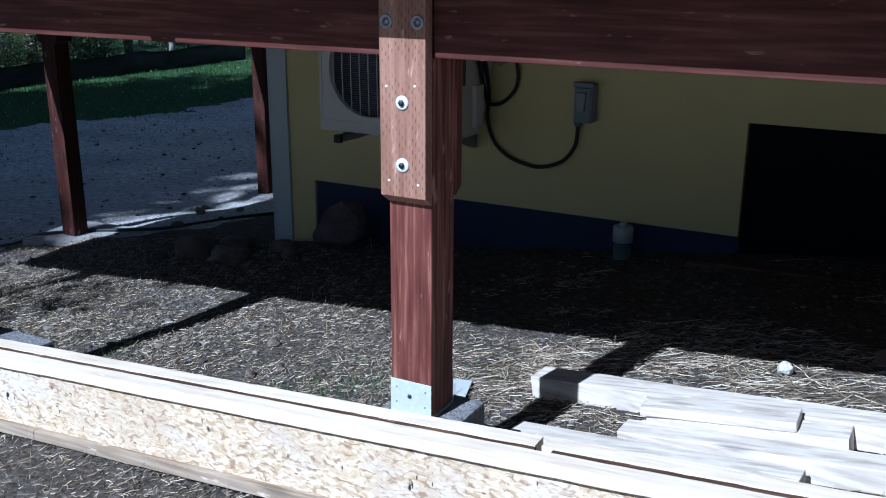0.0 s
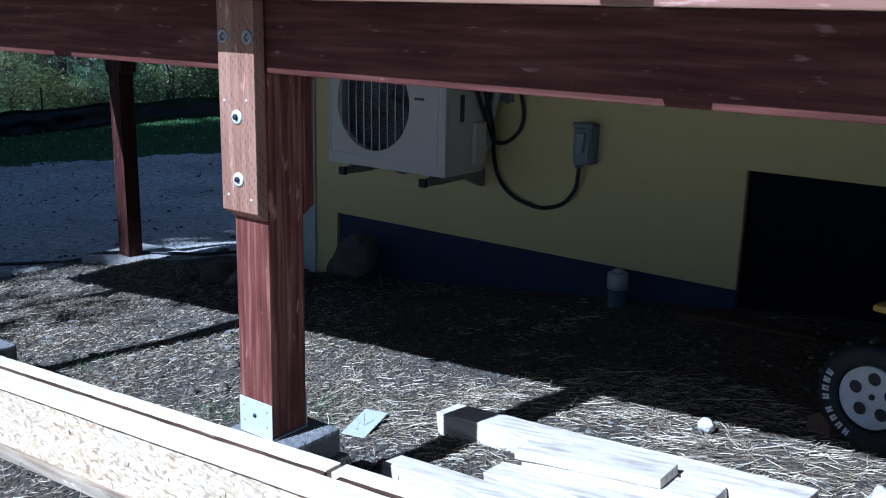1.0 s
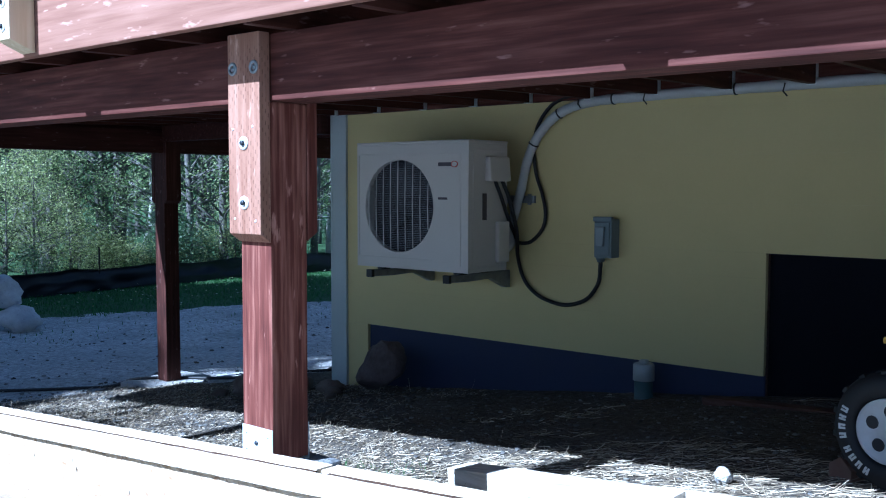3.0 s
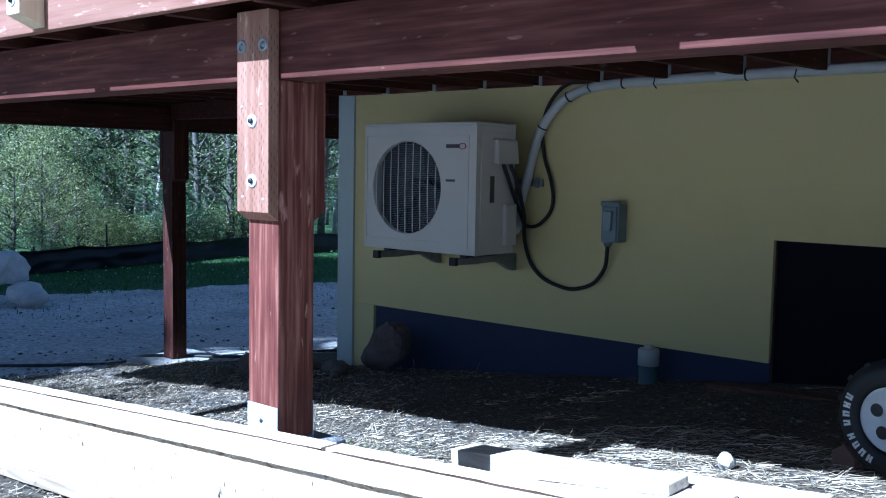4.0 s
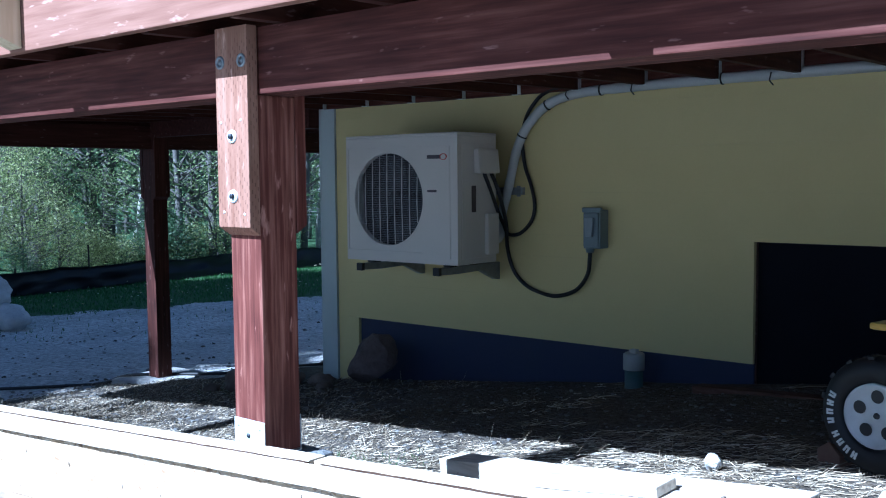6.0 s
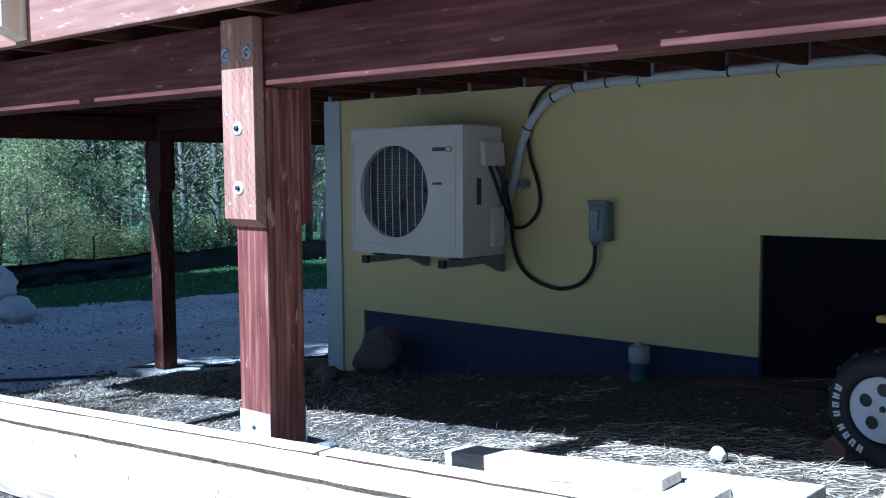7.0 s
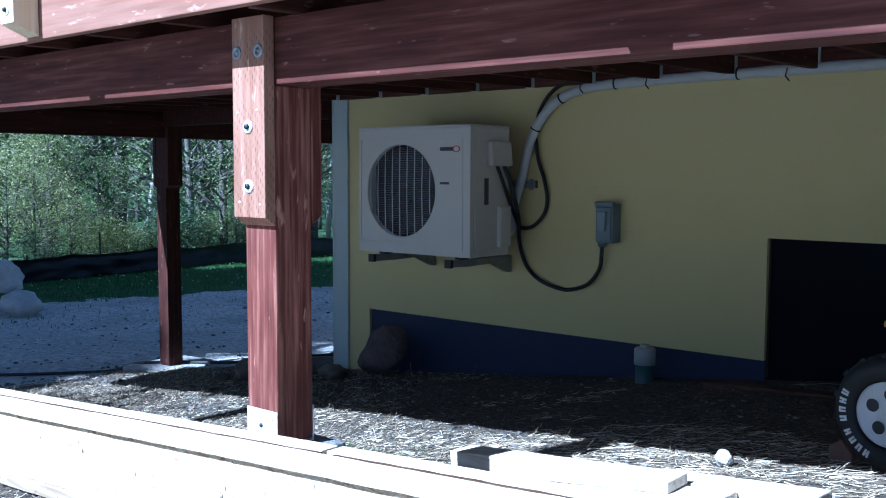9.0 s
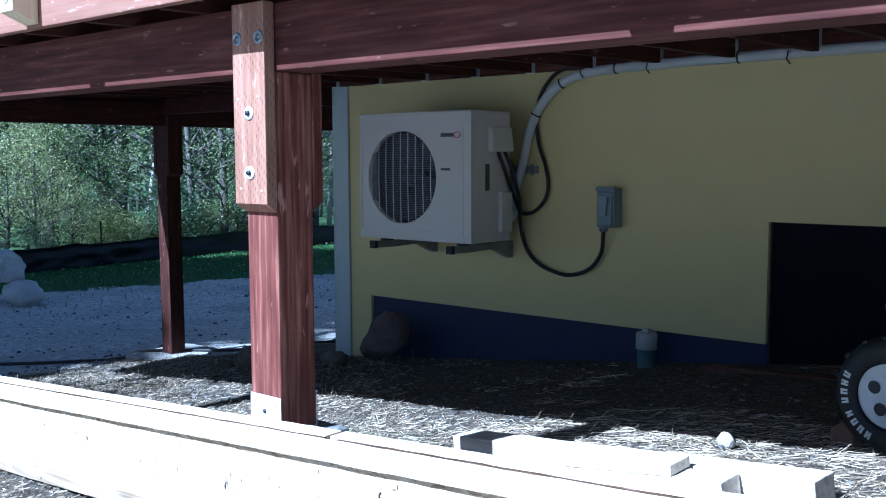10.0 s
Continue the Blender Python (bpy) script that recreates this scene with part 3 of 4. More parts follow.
deck_post(P3X, P3Y, P3Z, 1.302, bolts=False, bottom_plate=0.87, along="y", bracket=False, stain=stain_z_shaded, label="red-brown deck post standing on a concrete pad, shade put into its stain")


def pad(x, y, top, turn, size=0.62):
    bm = box(-size / 2, size / 2, -size / 2, size / 2, top - 0.16, top, 0.012)
    for v in bm.verts:
        v.co += Vector((noise.noise(v.co * 6), noise.noise(v.co * 6 + Vector((9, 0, 0))), 0)) * 0.012
    bm.transform(Matrix.Translation((x, y, 0)) @ Matrix.Rotation(radians(turn), 4, "Z"))
    solo("footing_pad", bm, concrete, "pale flat concrete pad under a deck post", "footing pad", "footing pads")


pad(P2X + 0.05, P2Y + 0.10, P2Z - 0.003, 6, 0.66)
pad(P3X - 0.08, P3Y + 0.07, P3Z - 0.003, 3, 0.66)


def rail_post(x):
    post = thing("rail_post", "raw pale fir railing post bolted to the deck rim", "railing post", "railing posts")
    out = [(RIM_Y - 0.0905, 1.515), (RIM_Y - 0.0015, 1.478), (RIM_Y - 0.0015, 2.65), (RIM_Y - 0.0905, 2.65)]
    turn = Matrix.Translation((x + 0.045, 0, 0)) @ Matrix.Rotation(radians(90), 4, "Z")
    shaft = part("shaft", prism(out, 0.09, turn, 0.003), raw_post, post)
    bolt(shaft, x, RIM_Y - 0.0905, 1.56, 0.02)
    bolt(shaft, x + 0.002, RIM_Y - 0.0905, 1.64, 0.02)


rail_post(1.232)
rail_post(-0.962)
rail_post(3.42)

# ---- outdoor heat pump ----
AX0, AX1, AY0, AY1, AZ0, AZ1 = -2.055, -1.158, 2.45, 2.82, 0.526, 1.276
FX, FZ, FR = -1.702, 0.905, 0.280
unit = thing("heat_pump", "off-white outdoor heat pump unit on wall brackets", "heat pump")


def front_with_hole():
    """The front panel, with a round opening for the fan."""
    bm = bmesh.new()
    seg = 56
    ring, edge = [], []
    x0, x1, z0, z1 = AX0, AX1, AZ0, AZ1
    for i in range(seg):
        a = 2 * math.pi * i / seg
        c, s = math.cos(a), math.sin(a)
        ring.append((FX + FR * c, FZ + FR * s))
        k = min(((x1 - FX) / c) if c > 1e-6 else 9, ((x0 - FX) / c) if c < -1e-6 else 9, ((z1 - FZ) / s) if s > 1e-6 else 9, ((z0 - FZ) / s) if s < -1e-6 else 9)
        edge.append((FX + k * c, FZ + k * s))
    for tgt in ((x0, z0), (x0, z1), (x1, z0), (x1, z1)):
        i = min(range(seg), key=lambda q: (edge[q][0] - tgt[0]) ** 2 + (edge[q][1] - tgt[1]) ** 2)
        edge[i] = tgt
    a = [bm.verts.new((x, AY0, z)) for x, z in ring]
    b = [bm.verts.new((x, AY0, z)) for x, z in edge]
    d = [bm.verts.new((x, AY0 + 0.035, z)) for x, z in ring]
    e = [bm.verts.new((x, AY0 + 0.02, z)) for x, z in edge]
    for i in range(seg):
        j = (i + 1) % seg
        bm.faces.new((a[i], a[j], b[j], b[i]))
        bm.faces.new((a[j], a[i], d[i], d[j]))
        bm.faces.new((b[i], b[j], e[j], e[i]))
    bmesh.ops.recalc_face_normals(bm, faces=bm.faces[:])
    return bm


front = part("front_panel", front_with_hole(), ac_white, unit)
shell = bmesh.new()
box(AX1 - 0.012, AX1, AY0 + 0.021, AY1, AZ0, AZ1, 0.003, shell)
box(AX0, AX0 + 0.012, AY0 + 0.021, AY1, AZ0, AZ1, 0.003, shell)
box(AX0 + 0.0125, AX1 - 0.0125, AY0 + 0.021, AY1, AZ0, AZ0 + 0.03, 0.003, shell)
part("casing", shell, ac_white, unit)
part("top_cover", box(AX0 - 0.002, AX1 + 0.002, AY0 - 0.002, AY1 + 0.002, AZ1 + 0.0005, AZ1 + 0.018, 0.006), ac_white, unit)
part("coil", box(AX0 + 0.013, AX1 - 0.013, AY0 + 0.14, AY1 - 0.01, AZ0 + 0.031, AZ1 - 0.002), ac_dark, unit, "dark coil behind the fan")
ringm = Matrix.Translation((FX, AY0, FZ)) @ Matrix.Rotation(radians(90), 4, "X")
part("fan_ring", lathe([(FR + 0.012, 0.0005), (FR + 0.008, 0.002), (FR + 0.002, 0.001), (FR - 0.002, -0.004), (FR - 0.002, -0.03)], 64, ringm), ac_white, front)
for k in range(-4, 5):
    dx = k * 0.0605
    half = math.sqrt(max(0.0, FR ** 2 - dx ** 2)) - 0.004
    part("grille_bar", tube([(FX + dx, AY0 - 0.004, FZ - half), (FX + dx, AY0 - 0.009, FZ), (FX + dx, AY0 - 0.004, FZ + half)], 0.0030, 6), wire_white, front)
wires = bmesh.new()
for k in range(-24, 25):
    dz = k * 0.0108
    half = math.sqrt(max(0.0, FR ** 2 - dz ** 2)) - 0.002
    if half > 0.02:
        tube([(FX - half, AY0 - 0.001, FZ + dz), (FX, AY0 - 0.005, FZ + dz), (FX + half, AY0 - 0.001, FZ + dz)], 0.0012, 5, wires)
part("wire_mesh", wires, wire_grey, front)
for k in range(3):
    blade = box(0.04, 0.235, -0.012, 0.0, -0.075, 0.075, 0.005)
    blade.transform(Matrix.Translation((FX, AY0 + 0.095, FZ)) @ Matrix.Rotation(radians(120 * k + 20), 4, "Y") @ Matrix.Rotation(radians(24), 4, "X"))
    part("fan_blade", blade, ac_dark, unit)
part("fan_hub", lathe([(0, 0.02), (0.05, 0.016), (0.056, 0.0), (0.056, -0.05)], 28, Matrix.Translation((FX, AY0 + 0.08, FZ)) @ Matrix.Rotation(radians(90), 4, "X")), ac_dark, unit)
for x0, x1, z0, z1 in ((-2.035, -1.43, 1.215, 1.221), (-2.035, -1.43, 0.585, 0.591), (-2.04, -2.034, 0.585, 1.221), (-1.40, -1.215, 1.210, 1.216), (-1.218, -1.212, 0.56, 1.216)):
    part("panel_ridge", box(x0, x1, AY0 - 0.004, AY0 + 0.001, z0, z1, 0.0015), ac_white, front)
badge = box(-1.385, -1.285, AY0 - 0.003, AY0 + 0.001, 1.143, 1.165, 0.001)
part("badge_bar", badge, dark_print, front, "dark maker's mark as a plain bar")
part("badge_oval", lathe([(0.021, 0.003), (0.027, 0.003), (0.027, -0.001), (0.021, -0.001), (0.021, 0.003)], 26, Matrix.Translation((-1.262, AY0, 1.154)) @ Matrix.Rotation(radians(90), 4, "X") @ Matrix.Diagonal((1.0, 0.7, 1, 1))), red_print, front, "red oval mark")
part("small_mark", box(-1.385, -1.315, AY0 - 0.002, AY0 + 0.001, 0.948, 0.962, 0.0005), dark_print, front)
cover = part("side_cover", box(AX1 - 0.001, AX1 + 0.035, 2.60, 2.80, 1.055, 1.20, 0.012), ac_white, unit)
for v in cover.data.vertices:
    if v.co.z < 1.1 and v.co.x > AX1 + 0.01:
        v.co.x += 0.012
part("side_panel", box(AX1 - 0.001, AX1 + 0.004, 2.49, 2.79, 0.56, 1.235, 0.003), ac_white, unit)
part("side_label", box(AX1 + 0.003, AX1 + 0.006, 2.575, 2.615, 0.83, 0.985, 0.001), dark_print, unit, "dark rating plate")
part("pipe_guard", box(AX1 - 0.001, AX1 + 0.03, 2.70, 2.81, 0.575, 0.82, 0.01), ac_white, unit)
part("model_bar", box(AX1 + 0.034, AX1 + 0.037, 2.73, 2.78, 1.135, 1.141), dark_print, unit)


def wall_bracket(x):
    b = thing("wall_bracket", "grey steel bracket carrying the heat pump", "bracket", "wall brackets")
    out = [(-2.995, 0.40), (-2.96, 0.40), (-2.80, 0.468), (-2.58, 0.463), (-2.42, 0.468), (-2.42, 0.507), (-2.995, 0.507)]
    turn = Matrix.Translation((x - 0.02, 0, 0)) @ Matrix.Rotation(radians(-90), 4, "Z")
    part("arm", prism(out, 0.04, turn, 0.002), dull_steel, b)
    part("end_cap", box(x - 0.024, x + 0.024, 2.395, 2.42, 0.464, 0.511, 0.003), black_rubber, b)
    part("foot", box(x - 0.03, x + 0.03, 2.50, 2.56, 0.508, 0.525, 0.003), black_rubber, b)
    part("foot", box(x - 0.03, x + 0.03, 2.70, 2.76, 0.508, 0.525, 0.003), black_rubber, b)


wall_bracket(-1.90)
wall_bracket(-1.28)
rail = thing("bracket_rail", "grey steel rail of the unit's wall brackets", "rail")
part("rail", box(-2.02, -1.07, 2.972, 2.998, 0.925, 0.97, 0.002), dull_steel, rail)
part("lug", box(-1.105, -1.085, 2.955, 2.972, 0.915, 0.98, 0.002), dull_steel, rail)

# ---- lines and cables on the wall ----
run = thing("line_set", "white taped refrigerant line along the wall", "refrigerant line")
pts = smooth_line([(-1.17, 2.80, 0.64), (-1.19, 2.90, 0.68), (-1.215, 2.945, 0.78), (-1.155, 2.955, 1.00), (-1.10, 2.955, 1.20), (-1.02, 2.955, 1.34), (-0.885, 2.955, 1.452), (-0.68, 2.955, 1.508), (-0.3, 2.955, 1.524), (0.4, 2.955, 1.532), (1.4, 2.955, 1.535), (3.4, 2.955, 1.537)], 8)
part("wrap", tube(pts, [0.028 + 0.003 * noise.noise((i * 0.7, 0, 0)) for i in range(len(pts))], 14), tape_white, run)
for i, q in enumerate([(pts[36], pts[37]), (pts[48], pts[49]), (pts[60], pts[61]), (pts[70], pts[71])]):
    part("tie", tube([q[0], q[0] + (q[1] - q[0]).normalized() * 0.008], 0.0325, 14), black_rubber, run, "black cable tie")
for x in (-0.72, -0.30, 0.47):
    part("tie_tail", tube([(x, 2.915, 1.54), (x - 0.008, 2.912, 1.50), (x + 0.012, 2.915, 1.475)], 0.004, 6), black_rubber, run)
loop = smooth_line([(-1.15, 2.69, 1.06), (-1.13, 2.72, 0.97), (-1.135, 2.80, 0.84), (-1.16, 2.90, 0.74), (-1.165, 2.95, 0.685), (-1.09, 2.97, 0.69), (-1.01, 2.975, 0.765), (-0.985, 2.975, 0.86), (-1.01, 2.975, 0.98), (-1.055, 2.975, 1.10), (-1.075, 2.975, 1.25), (-1.05, 2.975, 1.38), (-0.985, 2.975, 1.475), (-0.90, 2.97, 1.53), (-0.75, 2.965, 1.56)], 8)
solo("black_cable", tube(loop, 0.0112, 10), black_rubber, "black cable looping up the yellow wall", "cable")
whip = smooth_line([(-1.135, 2.74, 1.06), (-1.105, 2.77, 0.95), (-1.13, 2.88, 0.76), (-1.17, 2.95, 0.60), (-1.14, 2.975, 0.46), (-1.05, 2.975, 0.375), (-0.93, 2.975, 0.333), (-0.82, 2.975, 0.325), (-0.69, 2.972, 0.37), (-0.61, 2.965, 0.465), (-0.59, 2.955, 0.56), (-0.588, 2.955, 0.61)], 8)
solo("power_whip", tube(whip, 0.0118, 10), black_rubber, "black flexible conduit hanging to the disconnect box", "conduit")
dbox = thing("disconnect_box", "grey electrical disconnect box on the yellow wall", "electrical box")
part("body", box(-0.602, -0.492, 2.905, 2.998, 0.622, 0.842, 0.006), grey_box, dbox)
part("lid", box(-0.608, -0.487, 2.896, 2.925, 0.828, 0.856, 0.006), grey_box, dbox)
door = part("door", box(-0.596, -0.50, 2.893, 2.9045, 0.634, 0.825, 0.005), grey_box, dbox)
part("handle", prism([(-0.572, 0.69), (-0.53, 0.69), (-0.522, 0.80), (-0.578, 0.80)], 0.022, Matrix.Translation((0, 2.872, 0)), 0.004), grey_light, door)
part("gland", lathe([(0.015, 0.0), (0.022, 0.0), (0.022, 0.012), (0.026, 0.012), (0.026, 0.03), (0.0, 0.03)], 16, Matrix.Translation((-0.588, 2.955, 0.595))), grey_box, dbox)
pipe = thing("cleanout_pipe", "white capped plastic cleanout pipe by the foundation", "pipe")
PX, PY = -0.250, 2.86
part("pipe", lathe([(0.05, -0.2), (0.05, 0.0), (0.0, 0.0)], 28, Matrix.Translation((PX, PY, 0))), pvc_green, pipe, "greenish pipe")
capp = part("cap", lathe([(0.0515, -0.03), (0.058, -0.03), (0.058, 0.055), (0.05, 0.062), (0.0, 0.062)], 28, Matrix.Translation((PX, PY, 0))), pvc_white, pipe)
part("wrench_nut", box(PX - 0.02, PX + 0.02, PY - 0.02, PY + 0.02, 0.06, 0.082, 0.004), pvc_white, capp)


# ---- lumber on the ground ----
def i_joist(x0, x1, y, top0, slope, label):
    """A wood I-joist on its lower flange, along x; y is its middle, top0 the height of its top at x = 0."""
    j = thing("i_joist", label, "i-joist", "stack of i-joists")
    L = x1 - x0
    m = Matrix.Translation((x0, y, top0 + slope * x0 - 0.302)) @ Matrix.Rotation(-math.atan(slope), 4, "Y")
    part("bottom_flange", worn(box(0, L, -0.029, 0.029, 0, 0.038, 0.002), m, y), dirty_flange, j, "muddy lower flange")
    part("top_flange", worn(box(0, L, -0.029, 0.029, 0.264, 0.302, 0.002), m, y + 3), flange_wood, j)
    part("web", box(0.001, L - 0.001, -0.005, 0.005, 0.0385, 0.2635, m=m), osb_mat, j, "strand board web")


def worn(bm, m, seed):
    """Cuts a long timber along its length and wears its edges."""
    length = max(v.co.x for v in bm.verts)
    bmesh.ops.subdivide_edges(bm, edges=[e for e in bm.edges if e.calc_length() > length * 0.8], cuts=int(length * 26))
    for v in bm.verts:
        if 0.01 < v.co.x < length - 0.01:
            v.co.y += 0.0016 * noise.noise((v.co.x * 4, v.co.z * 60, seed)) + 0.0012 * noise.noise((v.co.x * 21, v.co.z * 60, seed))
            v.co.z += 0.0014 * noise.noise((v.co.x * 5, v.co.y * 60, seed + 4)) + 0.0016 * noise.noise((v.co.x * 24, v.co.y * 60, seed + 4))
    bm.transform(m)
    return bm


i_joist(-4.2, 3.3, -0.267, 0.280, 0.07, "pale wood i-joist with strand board web lying on the ground")
i_joist(-4.1, 0.532, -0.187, 0.280, 0.07, "pale wood i-joist with strand board web beside another")
i_joist(0.538, 3.6, -0.186, 0.281, 0.07, "pale wood i-joist with strand board web beside another")
for x0, x1 in ((-4.08, 0.515), (0.55, 3.28)):
    strip = worn(box(0, x1 - x0, -0.2372, -0.2166, -0.05, -0.002, 0.001), Matrix.Translation((x0, 0, 0.280 + 0.07 * x0)) @ Matrix.Rotation(-math.atan(0.07), 4, "Y"), 9 + x0)
    solo("packing_strip", strip, packing_wood, "thin brown packing strip between two i-joists", "strip", "packing strips")


def plank(x, y, length, width, height, turn, lift=0.0, label="", slope=0.115):
    bm = box(0, length, -width / 2, width / 2, 0, height, 0.004)
    bmesh.ops.subdivide_edges(bm, edges=[e for e in bm.edges if e.calc_length() > length * 0.8], cuts=24)
    for v in bm.verts:
        v.co.y += 0.005 * noise.noise((v.co.x * 3, v.co.z * 9, length)) + 0.003 * noise.noise((v.co.x * 14, v.co.z * 30, length))
        v.co.z += 0.003 * noise.noise((v.co.x * 2, v.co.y * 9, length + 4)) + 0.002 * noise.noise((v.co.x * 13, v.co.y * 30, length))
    bm.transform(Matrix.Translation((x, y, 0.117 * (x - 0.9) + lift + 0.004)) @ Matrix.Rotation(radians(turn), 4, "Z") @ Matrix.Rotation(-math.atan(slope), 4, "Y"))
    return solo("plank", bm, plank_wood, label, "plank", "loose planks")


plank(0.062, 0.897, 1.385, 0.122, 0.088, -5.6, label="pale weathered timber lying on straw, partly shaded")
plank(0.575, 0.668, 0.64, 0.118, 0.088, -0.8, label="pale weathered plank carrying a short offcut")
plank(0.545, 0.664, 0.505, 0.128, 0.032, 1.0, 0.091, label="short pale offcut lying on a longer timber")
plank(0.515, 0.540, 1.30, 0.108, 0.078, -2.6, label="pale plank with a round knot in a row of timbers")
plank(0.165, 0.440, 0.955, 0.085, 0.074, -4.6, label="pale long plank next to the i-joists")
board = box(0, 1.5, -0.045, 0.045, 0, 0.04, 0.003)
board.transform(Matrix.Translation((0.16, 2.78, gz(0.16, 2.78) + 0.0)) @ Matrix.Rotation(radians(-9), 4, "Z") @ Matrix.Rotation(radians(-4), 4, "Y"))
solo("shaded_board", board, rust_board, "reddish board lying in the shade by the foundation", "board")

# ---- stones ----
solo("white_stone", (lambda b: (b.transform(Matrix.Translation((0.905, 1.30, 0.028))), b)[1])(rock((0.030, 0.028, 0.030), 4, 0.25)), white_stone, "small white stone on the straw", "stone")

pale = rock((0.045, 0.038, 0.036), 17, 0.3)
pale.transform(Matrix.Translation((1.57, 0.985, gz(1.57, 0.985) + 0.022)))
solo("white_stone", pale, white_stone, "pale stone on the straw near the toy car", "stone")


def boulder(x, y, half, seed, material, label, lift=0.0, name="boulder", turn=0.0, group=""):
    bm = rock(half, seed)
    bm.transform(Matrix.Translation((x, y, gz(x, y) + half[2] * 0.72 + lift)) @ Matrix.Rotation(radians(turn), 4, "Z"))
    return solo(name, bm, material, label, "rock", group)


def crag(half, seed):
    """Broken rock with flat faces and chipped edges."""
    g = random.Random(seed)
    bm = bmesh.new()
    for i in range(15):
        v = Vector((g.gauss(0, 1), g.gauss(0, 1), g.gauss(0, 1))).normalized()
        bm.verts.new((v.x * half[0], v.y * half[1], v.z * half[2] + 0.35 * v.x * half[2]))
    out = bmesh.ops.convex_hull(bm, input=bm.verts)
    bmesh.ops.delete(bm, geom=[v for v in bm.verts if not v.link_faces], context="VERTS")
    bmesh.ops.bevel(bm, geom=bm.edges[:], offset=half[0] * 0.07, segments=1, affect="EDGES", profile=0.5)
    bmesh.ops.triangulate(bm, faces=bm.faces[:])
    bmesh.ops.subdivide_edges(bm, edges=[e for e in bm.edges if e.calc_length() > half[0] * 0.3], cuts=2, use_grid_fill=True)
    for v in bm.verts:
        v.co *= 1 + 0.09 * noise.noise(v.co * 14) + 0.05 * noise.noise(v.co * 40)
    return bm


big = crag((0.27, 0.16, 0.18), 8)
big.transform(Matrix.Translation((-2.16, 2.76, gz(-2.16, 2.76) + 0.15)) @ Matrix.Rotation(radians(-28), 4, "Y"))
solo("boulder", big, brown_stone, "large brown rock leaning by the foundation", "rock")
for x, y, h, s in ((-2.78, 2.38, 0.105, 5.0), (-3.20, 2.52, 0.12, 6.0), (-2.95, 2.70, 0.10, 7.0), (-2.42, 2.58, 0.05, 8.0), (-2.58, 2.70, 0.08, 9.0), (-2.62, 2.18, 0.035, 10.0), (-3.5, 2.45, 0.05, 11.0), (-2.33, 2.47, 0.03, 12.0)):
    boulder(x, y, (h * 1.45, h * 1.1, h * 0.66), s, tan_stone, "brown rock lying in the deck's shade", group="rocks by the house corner", turn=s * 40)
for x, y, h, k, l in ((-11.25, 4.74, 0.27, 21.0, 0.0), (-11.82, 4.24, 0.25, 22.0, 0.0), (-11.52, 4.52, 0.27, 23.0, 0.40), (-12.5, 3.75, 0.45, 24.0, 0.0), (-12.45, 3.85, 0.4, 25.0, 0.6)):
    boulder(x, y, (h * 1.15, h, h * 0.85), k, boulder_mat, "pale grey boulder in a pile at the yard's edge", l, group="boulder pile", turn=k * 33)

for x, y, h, k in ((-1.98, 0.92, 0.035, 31.0), (-1.41, 1.10, 0.045, 32.0), (-1.18, 0.85, 0.04, 33.0), (-1.26, 0.74, 0.035, 34.0), (-1.95, 1.07, 0.03, 35.0), (-4.15, 3.35, 0.07, 36.0), (-4.6, 4.1, 0.08, 37.0), (-4.35, 4.35, 0.06, 38.0), (-4.9, 4.5, 0.05, 39.0)):
    boulder(x, y, (h * 0.75, h * 0.6, h * 0.4), k, tan_stone, "grey-brown stone lying on the strawy earth", name="stone", group="stones in the yard", turn=k * 47)

# ---- metal scraps ----
for x, y, a in ((-0.25, 0.77, 14), (-0.30, 0.43, -12)):
    bm = box(-0.05, 0.05, -0.10, 0.10, 0, 0.004, 0.001)
    for v in bm.verts:
        v.co.z += 0.6 * v.co.x ** 2 + 0.05 * abs(v.co.y)
    bm.transform(Matrix.Translation((x, y, gz(x, y) + 0.012)) @ Matrix.Rotation(radians(a), 4, "Z") @ Matrix.Rotation(radians(6), 4, "X"))
    solo("metal_strap", bm, zinc, "bent galvanised strap lying on the gravel", "metal strap", "metal straps")

# ---- ride-on toy car ----
car = thing("toy_car", "black and yellow ride-on toy car parked under the deck", "toy car")
FACE = radians(-14)


